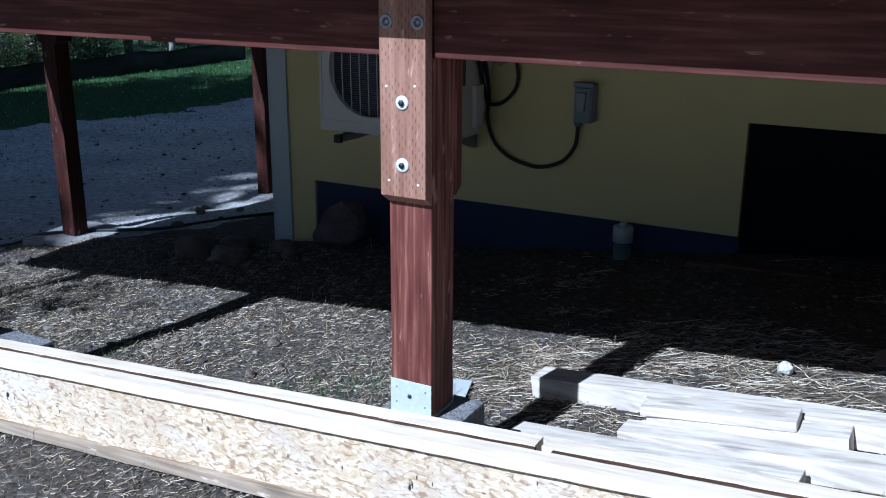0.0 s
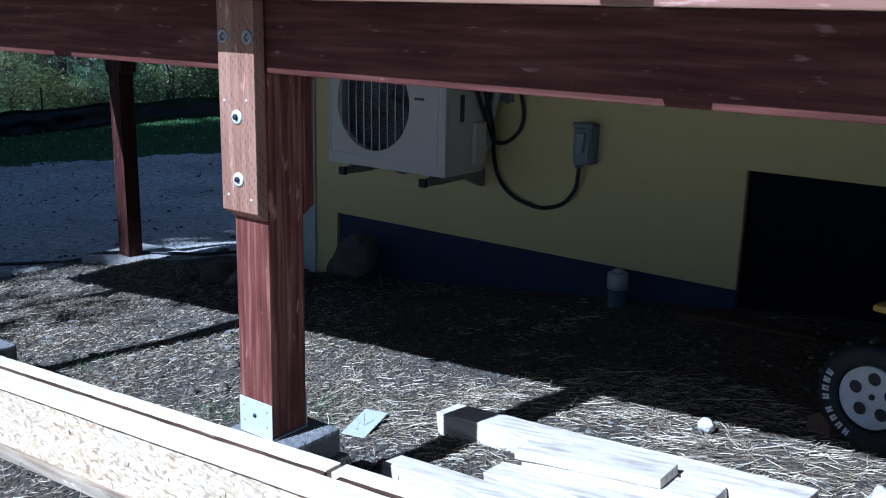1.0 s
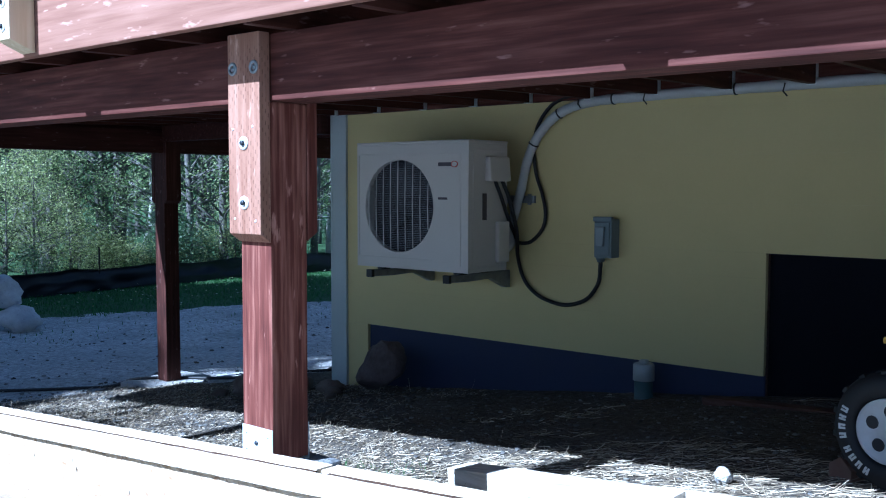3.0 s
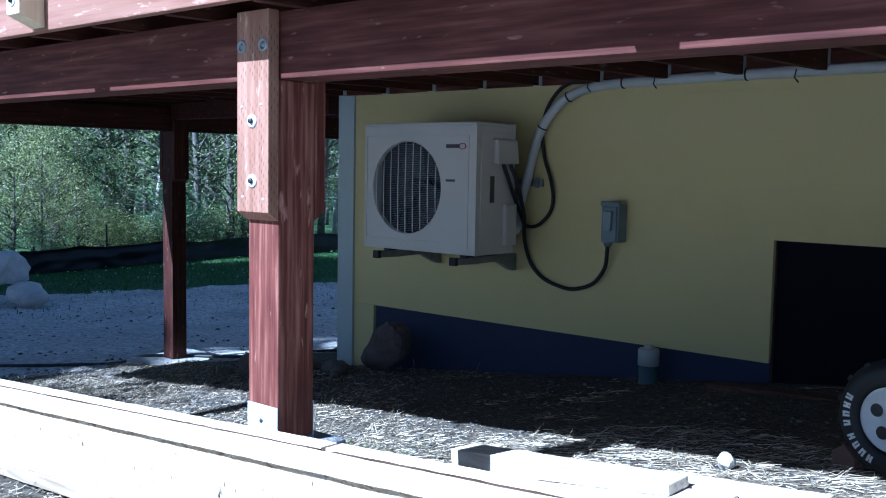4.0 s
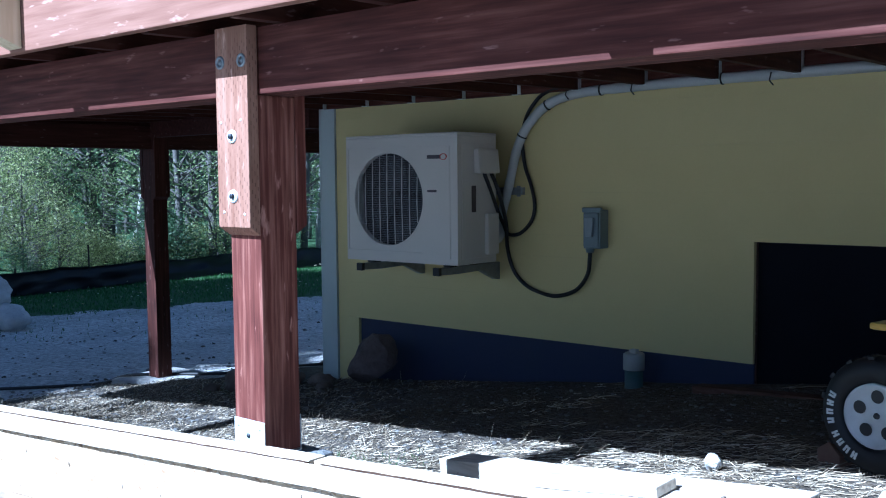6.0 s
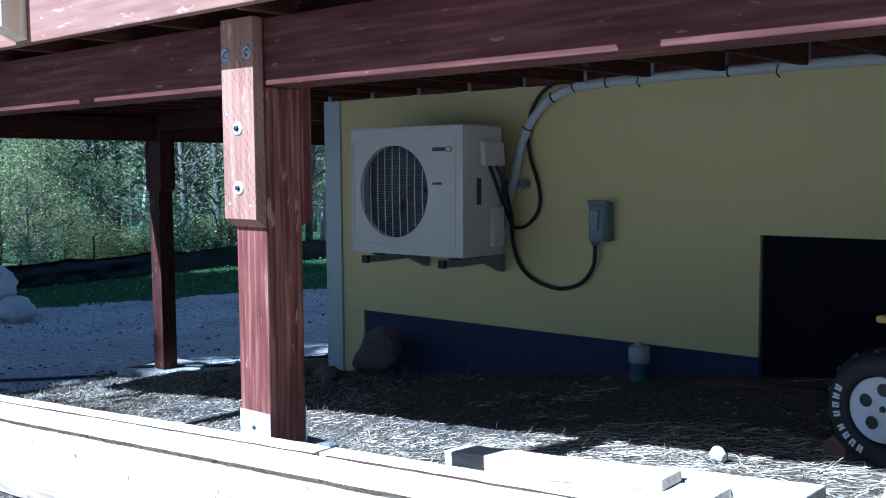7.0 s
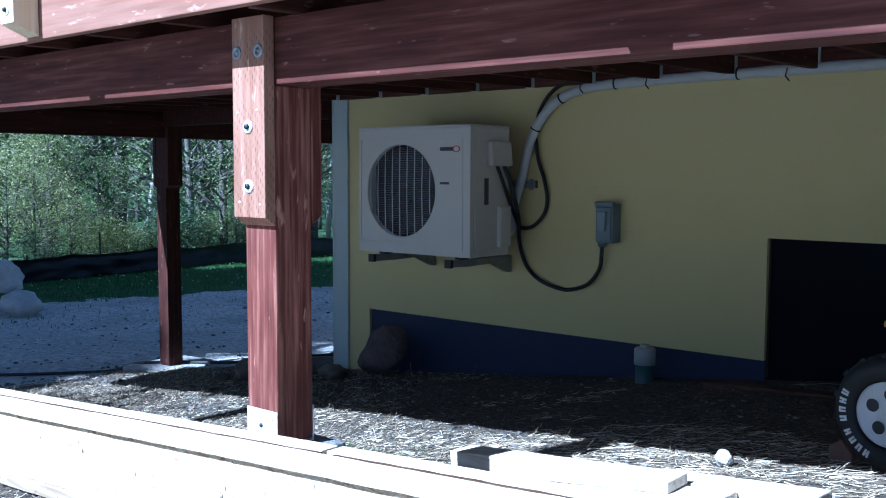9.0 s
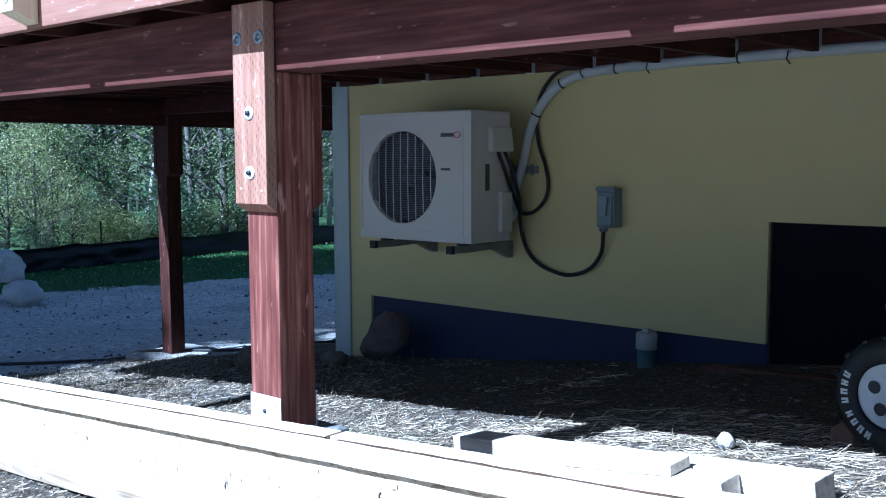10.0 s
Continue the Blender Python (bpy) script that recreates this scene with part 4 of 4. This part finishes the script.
def wheel(hub):
    m = Matrix.Translation(hub) @ Matrix.Rotation(FACE, 4, "Z") @ Matrix.Rotation(radians(90), 4, "X")
    w = part("wheel", lathe([(0.10, -0.07), (0.145, -0.075), (0.178, -0.06), (0.188, -0.03), (0.188, 0.03), (0.178, 0.052), (0.15, 0.062), (0.116, 0.06), (0.109, 0.045), (0.104, 0.0)], 56, m), black_rubber, car, "black tyre with white moulded lettering bars")
    tread = bmesh.new()
    for i in range(30):
        a = 2 * math.pi * i / 30
        box(0.180, 0.1915, -0.011, 0.011, -0.055 if i % 2 else -0.01, 0.01 if i % 2 else 0.045, 0.002, tread, m @ Matrix.Rotation(a, 4, "Z"))
    part("tread", tread, black_rubber, w)
    disc = lathe([(0.0, 0.035), (0.02, 0.036), (0.03, 0.030), (0.085, 0.034), (0.097, 0.048), (0.105, 0.05), (0.105, 0.02), (0.0, 0.02)], 48, m)
    part("rim", disc, rim_white, w, "white plastic rim")
    for i in range(5):
        a = radians(72 * i + 18)
        q = m @ Matrix.Translation((0.062 * math.cos(a), 0.062 * math.sin(a), 0.0))
        part("rim_hole", lathe([(0.0, 0.0352), (0.019, 0.0352), (0.0215, 0.0345)], 22, q), toy_black, w)
    part("hub_bolt", lathe([(0.0, 0.041), (0.009, 0.041), (0.011, 0.034)], 16, m), toy_black, w)
    for i in range(8):
        a = 160 + i * 11.5 + (6 if i > 3 else 0)
        for k in (-1, 1):
            spot = m @ Matrix.Rotation(radians(a + k * 2.1), 4, "Z") @ Matrix.Translation((0.147, 0, 0))
            part("letter_bar", box(-0.012, 0.012, -0.0036, 0.0036, 0.0590, 0.0640, 0.001, m=spot), letter_white, w)
        spot = m @ Matrix.Rotation(radians(a), 4, "Z") @ Matrix.Translation((0.147 + 0.008 * (i % 3 - 1), 0, 0))
        part("letter_bar", box(-0.0035, 0.0035, -0.005, 0.005, 0.0588, 0.0638, 0.001, m=spot), letter_white, w)
    return w


wheel((1.432, 1.40, 0.258))
wheel((1.432 + 0.78, 1.40 - 0.19, 0.265))
tub = bmesh.new()
turn = Matrix.Translation((1.44, 1.46, 0)) @ Matrix.Rotation(FACE, 4, "Z")
box(0.05, 1.15, 0.06, 0.62, 0.27, 0.50, 0.03, tub, turn)
part("body", tub, toy_black, car)
part("fender", box(-0.065, 0.30, -0.03, 0.62, 0.522, 0.546, 0.01, m=turn), toy_yellow, car, "yellow fender")
part("side_rail", box(0.30, 1.15, -0.01, 0.06, 0.42, 0.50, 0.012, m=turn), toy_yellow, car)
part("seat", box(-0.02, 0.12, -0.02, 0.5, 0.615, 0.74, 0.035, m=turn), toy_grey, car, "grey seat back")
part("axle", tube([turn @ Vector((0, 0, 0.258)), turn @ Vector((0, 0.6, 0.258))], 0.015, 10), dull_steel, car)
wedge = prism([(-0.055, 0.0), (0.055, 0.0), (0.055, 0.05), (0.0, 0.085), (-0.055, 0.05)], 0.16, None, 0.004)
wedge.transform(Matrix.Translation((1.245, 1.46, gz(1.25, 1.40) - 0.005)) @ Matrix.Rotation(radians(-32), 4, "Z"))
solo("wheel_chock", wedge, brick_mat, "orange-brown brick chocking the toy car's wheel", "brick")

# ---- ground cable ----
gc = smooth_line([(x, y, gz(x, y) + 0.012) for x, y in ((-7.5, 0.9), (-6.05, 1.94), (-5.5, 2.42), (-5.28, 2.62))] + [(-5.15, 2.80, P2Z + 0.006), (-4.85, 3.10, P2Z + 0.006)] + [(x, y, gz(x, y) + 0.012) for x, y in ((-4.55, 3.22), (-4.2, 3.3), (-3.8, 3.75), (-3.3, 4.2), (-2.95, 4.6))], 8)
solo("ground_cable", tube(gc, 0.014, 8), black_rubber, "black cable lying across the yard past the pad", "cable")


# ---- silt fence ----
def fence_line(s):
    """Plan of the fence, s from 0 to 1."""
    return Vector((-16.45 + 0.22 * math.sin(s * 9), 2.0 + 17.0 * s, 0))


fence = thing("silt_fence", "sagging black fabric silt fence on stakes", "fence")
fab = bmesh.new()
cols = []
N = 150
for i in range(N + 1):
    s = i / N
    p = fence_line(s)
    sag = 0.07 * abs(math.sin(s * math.pi * 8)) + 0.05 * noise.noise((s * 20, 0, 0))
    top = 0.55 - 0.6 * sag
    cols.append([fab.verts.new((p.x + 0.10 * noise.noise((s * 30, k * 0.9, 0)), p.y + 0.06 * noise.noise((s * 30, k * 0.9, 5)), gz(p.x, p.y) - 0.03 + top * k / 6)) for k in range(7)])
for a, b in zip(cols, cols[1:]):
    for k in range(6):
        f = fab.faces.new((a[k], b[k], b[k + 1], a[k + 1]))
        f.smooth = True
bmesh.ops.solidify(fab, geom=fab.faces[:], thickness=0.006)
part("fabric", fab, fence_mat, fence)
for i in range(10):
    p = fence_line((i + 0.15) / 10)
    part("stake", box(p.x - 0.05, p.x - 0.022, p.y - 0.014, p.y + 0.014, gz(p.x, p.y) - 0.1, gz(p.x, p.y) + (0.95 if i in (4, 8) else 0.56), 0.004), stake_mat, fence)


# ---- trees and shrubs ----
def leaf_mesh(name, centres, size, material, rng, flat=0.5):
    """Many small bent leaves round the centres."""
    n = len(centres)
    d = rng.normal(size=(n, 3))
    d[:, 2] *= flat
    d /= np.linalg.norm(d, axis=1)[:, None] + 1e-9
    e = np.cross(d, rng.normal(size=(n, 3)))
    e /= np.linalg.norm(e, axis=1)[:, None] + 1e-9
    s = size * rng.uniform(0.6, 1.4, (n, 1))
    v = np.empty((n, 4, 3))
    v[:, 0] = centres - d * s
    v[:, 1] = centres + e * s * 0.45
    v[:, 2] = centres + d * s
    v[:, 3] = centres - e * s * 0.45
    k = np.arange(n) * 4
    faces = np.concatenate([np.stack([k, k + 1, k + 3], 1), np.stack([k + 1, k + 2, k + 3], 1)]).tolist()
    me = bpy.data.meshes.new(name)
    me.from_pydata(v.reshape(-1, 3).tolist(), [], faces)
    me.materials.append(material)
    return me


def make_tree(height, spread, leaves, seed, leaf, size, bare=0.25, label="", name="tree", bark=None, limbs=0, girth=1.0):
    rng = np.random.default_rng(seed)
    tree = thing(name, label, "shrub" if name == "shrub" else "tree", "woodland edge")
    trunk = bmesh.new()
    lean = rng.normal(0, 0.05, 2)
    spine = [(lean[0] * z + 0.05 * math.sin(z), lean[1] * z + 0.05 * math.cos(z * 1.3), z) for z in np.linspace(-0.3, height, 12)]
    r0 = (0.011 * height + 0.012) * girth
    tube(spine, [r0 * (1 - 0.92 * i / 11) for i in range(12)], 8, trunk)
    tips = []
    for i in range(limbs or int(10 + height * 2.2)):
        f = rng.uniform(bare, 0.98)
        z = f * height
        base_p = np.array([lean[0] * z, lean[1] * z, z])
        a = rng.uniform(0, 2 * math.pi)
        reach = spread * rng.uniform(0.45, 1.0) * (1.15 - 0.75 * f)
        way = np.array([math.cos(a), math.sin(a), rng.uniform(0.25, 0.9)])
        q = [base_p + way * reach * t + np.array([0, 0, -0.12 * reach * t * t]) for t in (0, 0.35, 0.7, 1.0)]
        tube([tuple(p) for p in q], [r0 * 0.35 * (1 - f * 0.6), r0 * 0.24 * (1 - f * 0.6), r0 * 0.13, 0.006], 5, trunk)
        for side in (-1, 1):
            fork = base_p + way * reach * 0.55
            twig = fork + (way + np.array([-way[1], way[0], 0]) * 0.8 * side + np.array([0, 0, rng.uniform(-0.3, 0.4)])) * reach * 0.38
            tube([tuple(fork), tuple((fork + twig) / 2 + rng.normal(0, 0.03, 3)), tuple(twig)], [r0 * 0.14 * (1 - f * 0.6), r0 * 0.09, 0.004], 4, trunk)
            tips += [twig, (fork + twig * 2) / 3]
        for t in (0.4, 0.55, 0.7, 0.85, 1.0):
            tips.append(base_p + way * reach * t + rng.normal(0, 0.08 * spread, 3))
    part("trunk", trunk, bark or bark_mat, tree)
    tips = np.array(tips)
    pick = tips[rng.integers(0, len(tips), leaves)]
    centres = pick + rng.normal(0, 0.11 * spread + 0.05, (leaves, 3))
    centres[:, 2] = np.maximum(centres[:, 2], 0.05)
    crown = new("crown", leaf_mesh("crown", centres, size, leaf, rng))
    crown.parent = tree
    return tree


protos = [
    make_tree(9.0, 2.3, 4600, 1, leaf_a, 0.036, 0.06, "young tree with pale spring leaves"),
    make_tree(14.0, 3.4, 5200, 2, leaf_b, 0.05, 0.08, "large dark-trunked tree with spreading limbs", limbs=52, girth=1.5),
    make_tree(10.0, 1.3, 1500, 3, leaf_a, 0.04, 0.12, "slender pale-barked tree with few leaves", bark=pale_bark, girth=0.75),
    make_tree(11.0, 1.5, 900, 4, leaf_a, 0.04, 0.10, "thin bare-branched tree with few leaves", girth=0.9),
]
shrubs = [
    make_tree(2.9, 1.4, 4600, 11, leaf_c, 0.026, 0.04, "yellow-green willow shrub at the wood's edge", "shrub", limbs=34),
    make_tree(1.3, 1.1, 4200, 12, leaf_b, 0.03, 0.04, "dark green shrub at the wood's edge", "shrub", limbs=26),
    make_tree(3.6, 1.7, 3600, 13, leaf_a, 0.028, 0.06, "tall bright shrub at the wood's edge", "shrub", limbs=36),
    make_tree(1.0, 0.9, 3600, 14, leaf_c, 0.024, 0.04, "low bright shrub behind the fence", "shrub", limbs=24),
    make_tree(6.0, 3.2, 7000, 15, leaf_b, 0.075, 0.02, "dense dark thicket deep in the wood", "shrub", limbs=60),
]
shade_tree = make_tree(13.5, 3.6, 9000, 31, leaf_b, 0.24, 0.35, "unseen leafy tree added to shade the yard")
dapple_tree = make_tree(11.0, 1.5, 800, 41, leaf_a, 0.10, 0.35, "unseen sparse tree added to dapple the ground left of the post", limbs=30)
rng = np.random.default_rng(5)
planted = set()


def plant(proto, x, y, scale):
    m = Matrix.Translation((x, y, gz(x, y) - 0.05)) @ Matrix.Rotation(rng.uniform(0, 6.28), 4, "Z") @ Matrix.Scale(scale, 4)
    if proto.name not in planted:
        planted.add(proto.name)
        proto.matrix_world = m
        return proto
    ob = copy_thing(proto, m)
    ob.scale = (scale, scale, scale)
    return ob


def spot(bearing, dist):
    """A place in the wood: degrees from west towards north, metres from the deck's front."""
    return min(2.3 - dist * math.cos(radians(bearing)), -18.2), -1.85 + dist * math.sin(radians(bearing))


# out-of-view trees, added and placed only to shade gravel and turf
for x, y, k in ((-12.5, -8.0, 1.35), (-14.9, -9.2, 1.35), (-13.0, -13.6, 1.5), (-15.6, -14.4, 1.5), (-17.2, -9.2, 1.45)):
    plant(shade_tree, x, y, k)
# unseen as well: added so its shadow breaks up the sunlit ground
dapple_tree.matrix_world = Matrix.Translation((-5.2, -6.5, gz(-5.2, -6.5) - 0.05))
# the big dark tree, the pale stems beside it and the layered tree next to them
for k, bearing, dist, size in ((1, 31.0, 30, 1.0), (2, 32.3, 27, 0.9), (2, 32.9, 29, 1.0), (3, 30.0, 33, 1.0), (2, 34.6, 31, 1.0), (3, 27.4, 27, 0.9), (0, 35.6, 24.5, 1.0), (0, 37.2, 25.5, 1.1), (3, 28.6, 31, 1.0), (1, 26.0, 37, 0.9), (2, 42.6, 26, 1.0), (3, 42.1, 30, 1.1), (2, 42.9, 33, 1.0)):
    plant(protos[k], *spot(bearing, dist), size)
for i in range(46):
    k = int(rng.choice(4, p=[0.2, 0.12, 0.28, 0.40]))
    plant(protos[k], *spot(rng.uniform(20, 52), rng.uniform(27, 52)), rng.uniform(0.8, 1.2))
for k, bearing, dist, size in ((0, 25.4, 22.3, 1.0), (0, 26.4, 23.5, 1.05), (2, 27.2, 24.5, 0.95), (2, 25.0, 25, 1.1), (0, 28.6, 23.6, 0.7), (3, 31.3, 22.4, 1.0), (3, 32.6, 22.8, 0.9), (3, 33.6, 22.9, 0.8), (1, 35.2, 23.6, 0.9), (1, 36.1, 23.8, 1.0), (3, 37.0, 22.8, 0.75), (3, 36.2, 22.6, 0.6), (1, 25.0, 21.6, 0.6), (1, 27.8, 22.0, 0.6), (2, 30.3, 26, 0.7)):
    plant(shrubs[k], *spot(bearing, dist), size)
for i in range(26):
    k = int(rng.choice(4, p=[0.2, 0.35, 0.15, 0.3]))
    plant(shrubs[k], *spot(rng.uniform(20, 54), rng.uniform(23.0, 34)), rng.uniform(0.6, 1.05))
for i in range(26):
    plant(shrubs[4], *spot(18 + i * 1.4 + rng.uniform(-0.6, 0.6), rng.uniform(44, 58)), rng.uniform(0.9, 1.2))


# ---- ground cover ----
def straw_cover():
    """Cut straw and chaff strewn over the near ground."""
    r = np.random.default_rng(7)
    n = 170000
    x = r.uniform(-5.4, 2.9, n)
    y = r.uniform(-1.3, 2.98, n)
    verts, faces = [], []
    for i in range(n):
        u, v = x[i], y[i]
        bed = noise.noise((u * 1.5, v * 1.5, 2)) + 0.5 * noise.noise((u * 5, v * 5, 6))
        rich = step(-0.9, 0.3, u) * step(0.45, 0.9, v)
        # less straw under the deck, more in front: shade put into the cover
        if r.uniform(-0.7, 0.7) > bed - 0.10 * rich + 0.02 + 0.18 * (1 - step(1.0, 1.6, v)) + 0.2 * step(1.2, 2.6, -u) - 0.95 * step(1.4, 2.2, v) * step(-0.5, 2.6, u + 3.0):
            continue
        length = min(r.gamma(2.2, 0.008 + 0.020 * rich), 0.22) + 0.008
        a = r.normal(0.15, 0.55 + 0.5 * (1 - rich)) if r.uniform() < 0.7 else r.uniform(0, 3.14)
        rad = r.uniform(0.0005, 0.0015)
        tilt = abs(r.normal(0, 0.006)) + (abs(r.normal(0, 0.03)) if r.uniform() < 0.04 else 0)
        bend = r.normal(0, 0.12) * length
        g = gz(u, v) + 0.0015 + abs(r.normal(0, 0.004))
        gx, gy = 0.10, 0.0
        ca, sa = math.cos(a), math.sin(a)
        k = len(verts)
        for t, up, off in ((-0.5, 0.0, 0.0), (0.0, tilt * 0.4, bend), (0.5, tilt, 0.0)):
            px, py = u + ca * t * length - sa * off, v + sa * t * length + ca * off
            pz = g + up + gx * ca * t * length
            verts += [(px - sa * rad, py + ca * rad, pz), (px + sa * rad, py - ca * rad, pz), (px, py, pz + rad * 1.6)]
        for q in (k, k + 3):
            faces += [(q, q + 3, q + 4, q + 1), (q + 1, q + 4, q + 5, q + 2), (q + 2, q + 5, q + 3, q)]
    me = bpy.data.meshes.new("straw")
    me.from_pydata(verts, [], faces)
    me.materials.append(straw_mat)
    tagged(new("straw", me), "loose dry straw strewn over the earth", "straw", kind="stuff")


straw_cover()


def pebble_cover():
    r = np.random.default_rng(9)
    unit_rocks = []
    for s in range(6):
        b = bmesh.new()
        bmesh.ops.create_icosphere(b, subdivisions=1, radius=1)
        for v in b.verts:
            v.co *= 1 + 0.65 * noise.noise(v.co * 1.3 + Vector((s * 5, 0, 0)))
        b.verts.index_update()
        unit_rocks.append((np.array([v.co[:] for v in b.verts]), np.array([[v.index for v in f.verts] for f in b.faces])))
        b.free()
    verts, faces, k = [], [], 0
    spots = [(r.uniform(-3.5, 1.8), r.uniform(-0.2, 2.9), min(0.013, r.gamma(1.7, 0.0030))) for _ in range(5200)]
    spots += [(r.uniform(-5.6, -1.6), r.uniform(0.2, 3.0), min(0.022, r.gamma(1.5, 0.0045))) for _ in range(2200)]
    spots += [(r.uniform(-10.5, -3.5), r.uniform(0.5, 9.0), min(0.03, r.gamma(1.6, 0.005))) for _ in range(1800)]
    spots += [(r.normal(0.0, 0.25), r.normal(0.45, 0.14), min(0.011, r.gamma(2.0, 0.0026))) for _ in range(1300)]
    for x, y, s in spots:
        s = min(max(s, 0.004), 0.06)
        v, f = unit_rocks[int(r.integers(6))]
        a = r.uniform(0, 6.28)
        rot = np.array([[math.cos(a), -math.sin(a), 0], [math.sin(a), math.cos(a), 0], [0, 0, 1]])
        p = (v * np.array([s * r.uniform(0.8, 1.4), s, s * 0.65])) @ rot.T + np.array([x, y, gz(x, y) + s * 0.25])
        verts.append(p)
        faces.append(f + k)
        k += len(v)
    me = bpy.data.meshes.new("pebbles")
    me.from_pydata(np.concatenate(verts).tolist(), [], np.concatenate(faces).tolist())
    me.materials.append(pebble_island)
    tagged(new("pebbles", me), "loose grey pebbles and gravel on the earth", "gravel", kind="stuff")


def island_stone():
    n = Nodes("loose_pebbles", 0.85)
    c = n.ramp(n.island(), (0.0, (0.035, 0.032, 0.03)), (0.7, (0.13, 0.125, 0.118)), (1.0, (0.24, 0.235, 0.22)))
    return n.done(c, n.noise(60, 4), 0.3, 0.004)


pebble_island = island_stone()
pebble_cover()


def grass_cover():
    """Blades: the turf strip by the fence and a few tufts in the straw."""
    r = np.random.default_rng(13)
    spots = []
    for _ in range(60000):
        x, y = r.uniform(-18.5, -9.2), r.uniform(1.5, 18)
        edge = -15.25 + 0.44 * min(y, 10.5) + 0.9 * noise.noise((y * 0.7, 1.0, 4)) + 0.4 * noise.noise((y * 3, 1.0, 4))
        if x < edge or r.uniform() < 0.04:
            spots.append((x, y, r.uniform(0.02, 0.075)))
    for cx, cy, cnt, sp in ((-0.62, 0.80, 260, 0.13), (-0.9, 0.62, 140, 0.12), (-2.2, 0.75, 110, 0.15), (-0.3, 1.0, 60, 0.12), (-3.3, 2.55, 160, 0.2)):
        spots += [(r.normal(cx, sp), r.normal(cy, sp * 0.7), r.uniform(0.015, 0.05)) for _ in range(cnt)]
    n = len(spots)
    verts, faces = [], []
    for x, y, h in spots:
        a = r.uniform(0, 6.28)
        w = 0.007 if x < -8 else 0.0022
        lean = r.normal(0, 0.35, 2) * h
        z = gz(x, y) - 0.005
        c, s = math.cos(a) * w, math.sin(a) * w
        k = len(verts)
        verts += [(x - c, y - s, z), (x + c, y + s, z), (x + lean[0] * 0.4 + c * 0.6, y + lean[1] * 0.4 + s * 0.6, z + h * 0.6), (x + lean[0] * 0.4 - c * 0.6, y + lean[1] * 0.4 - s * 0.6, z + h * 0.6), (x + lean[0], y + lean[1], z + h)]
        faces += [(k, k + 1, k + 2, k + 3), (k + 3, k + 2, k + 4)]
    petals, rims = [], []
    for _ in range(150):
        y = r.uniform(5.0, 16.0)
        x = r.uniform(-16.2, -14.3 + 0.40 * min(y, 10.5) - 0.5)
        z, k = gz(x, y) + r.uniform(0.07, 0.12), len(petals)
        petals += [(x, y, z + 0.006)] + [(x + 0.018 * math.cos(q * 1.0472), y + 0.018 * math.sin(q * 1.0472), z) for q in range(6)] + [(x, y, z - 0.006)]
        rims += [(k, k + 1 + q, k + 1 + (q + 1) % 6) for q in range(6)] + [(k + 7, k + 1 + (q + 1) % 6, k + 1 + q) for q in range(6)]
    heads = bpy.data.meshes.new("wildflowers")
    heads.from_pydata(petals, [], rims)
    heads.materials.append(flower_mat)
    tagged(new("wildflowers", heads), "pale yellow flower heads in the turf", "flowers", kind="stuff")
    me = bpy.data.meshes.new("grass")
    me.from_pydata(verts, [], faces)
    me.materials.append(grass_mat)
    tagged(new("grass", me), "green grass by the fence and in tufts", "grass", kind="stuff")


grass_cover()
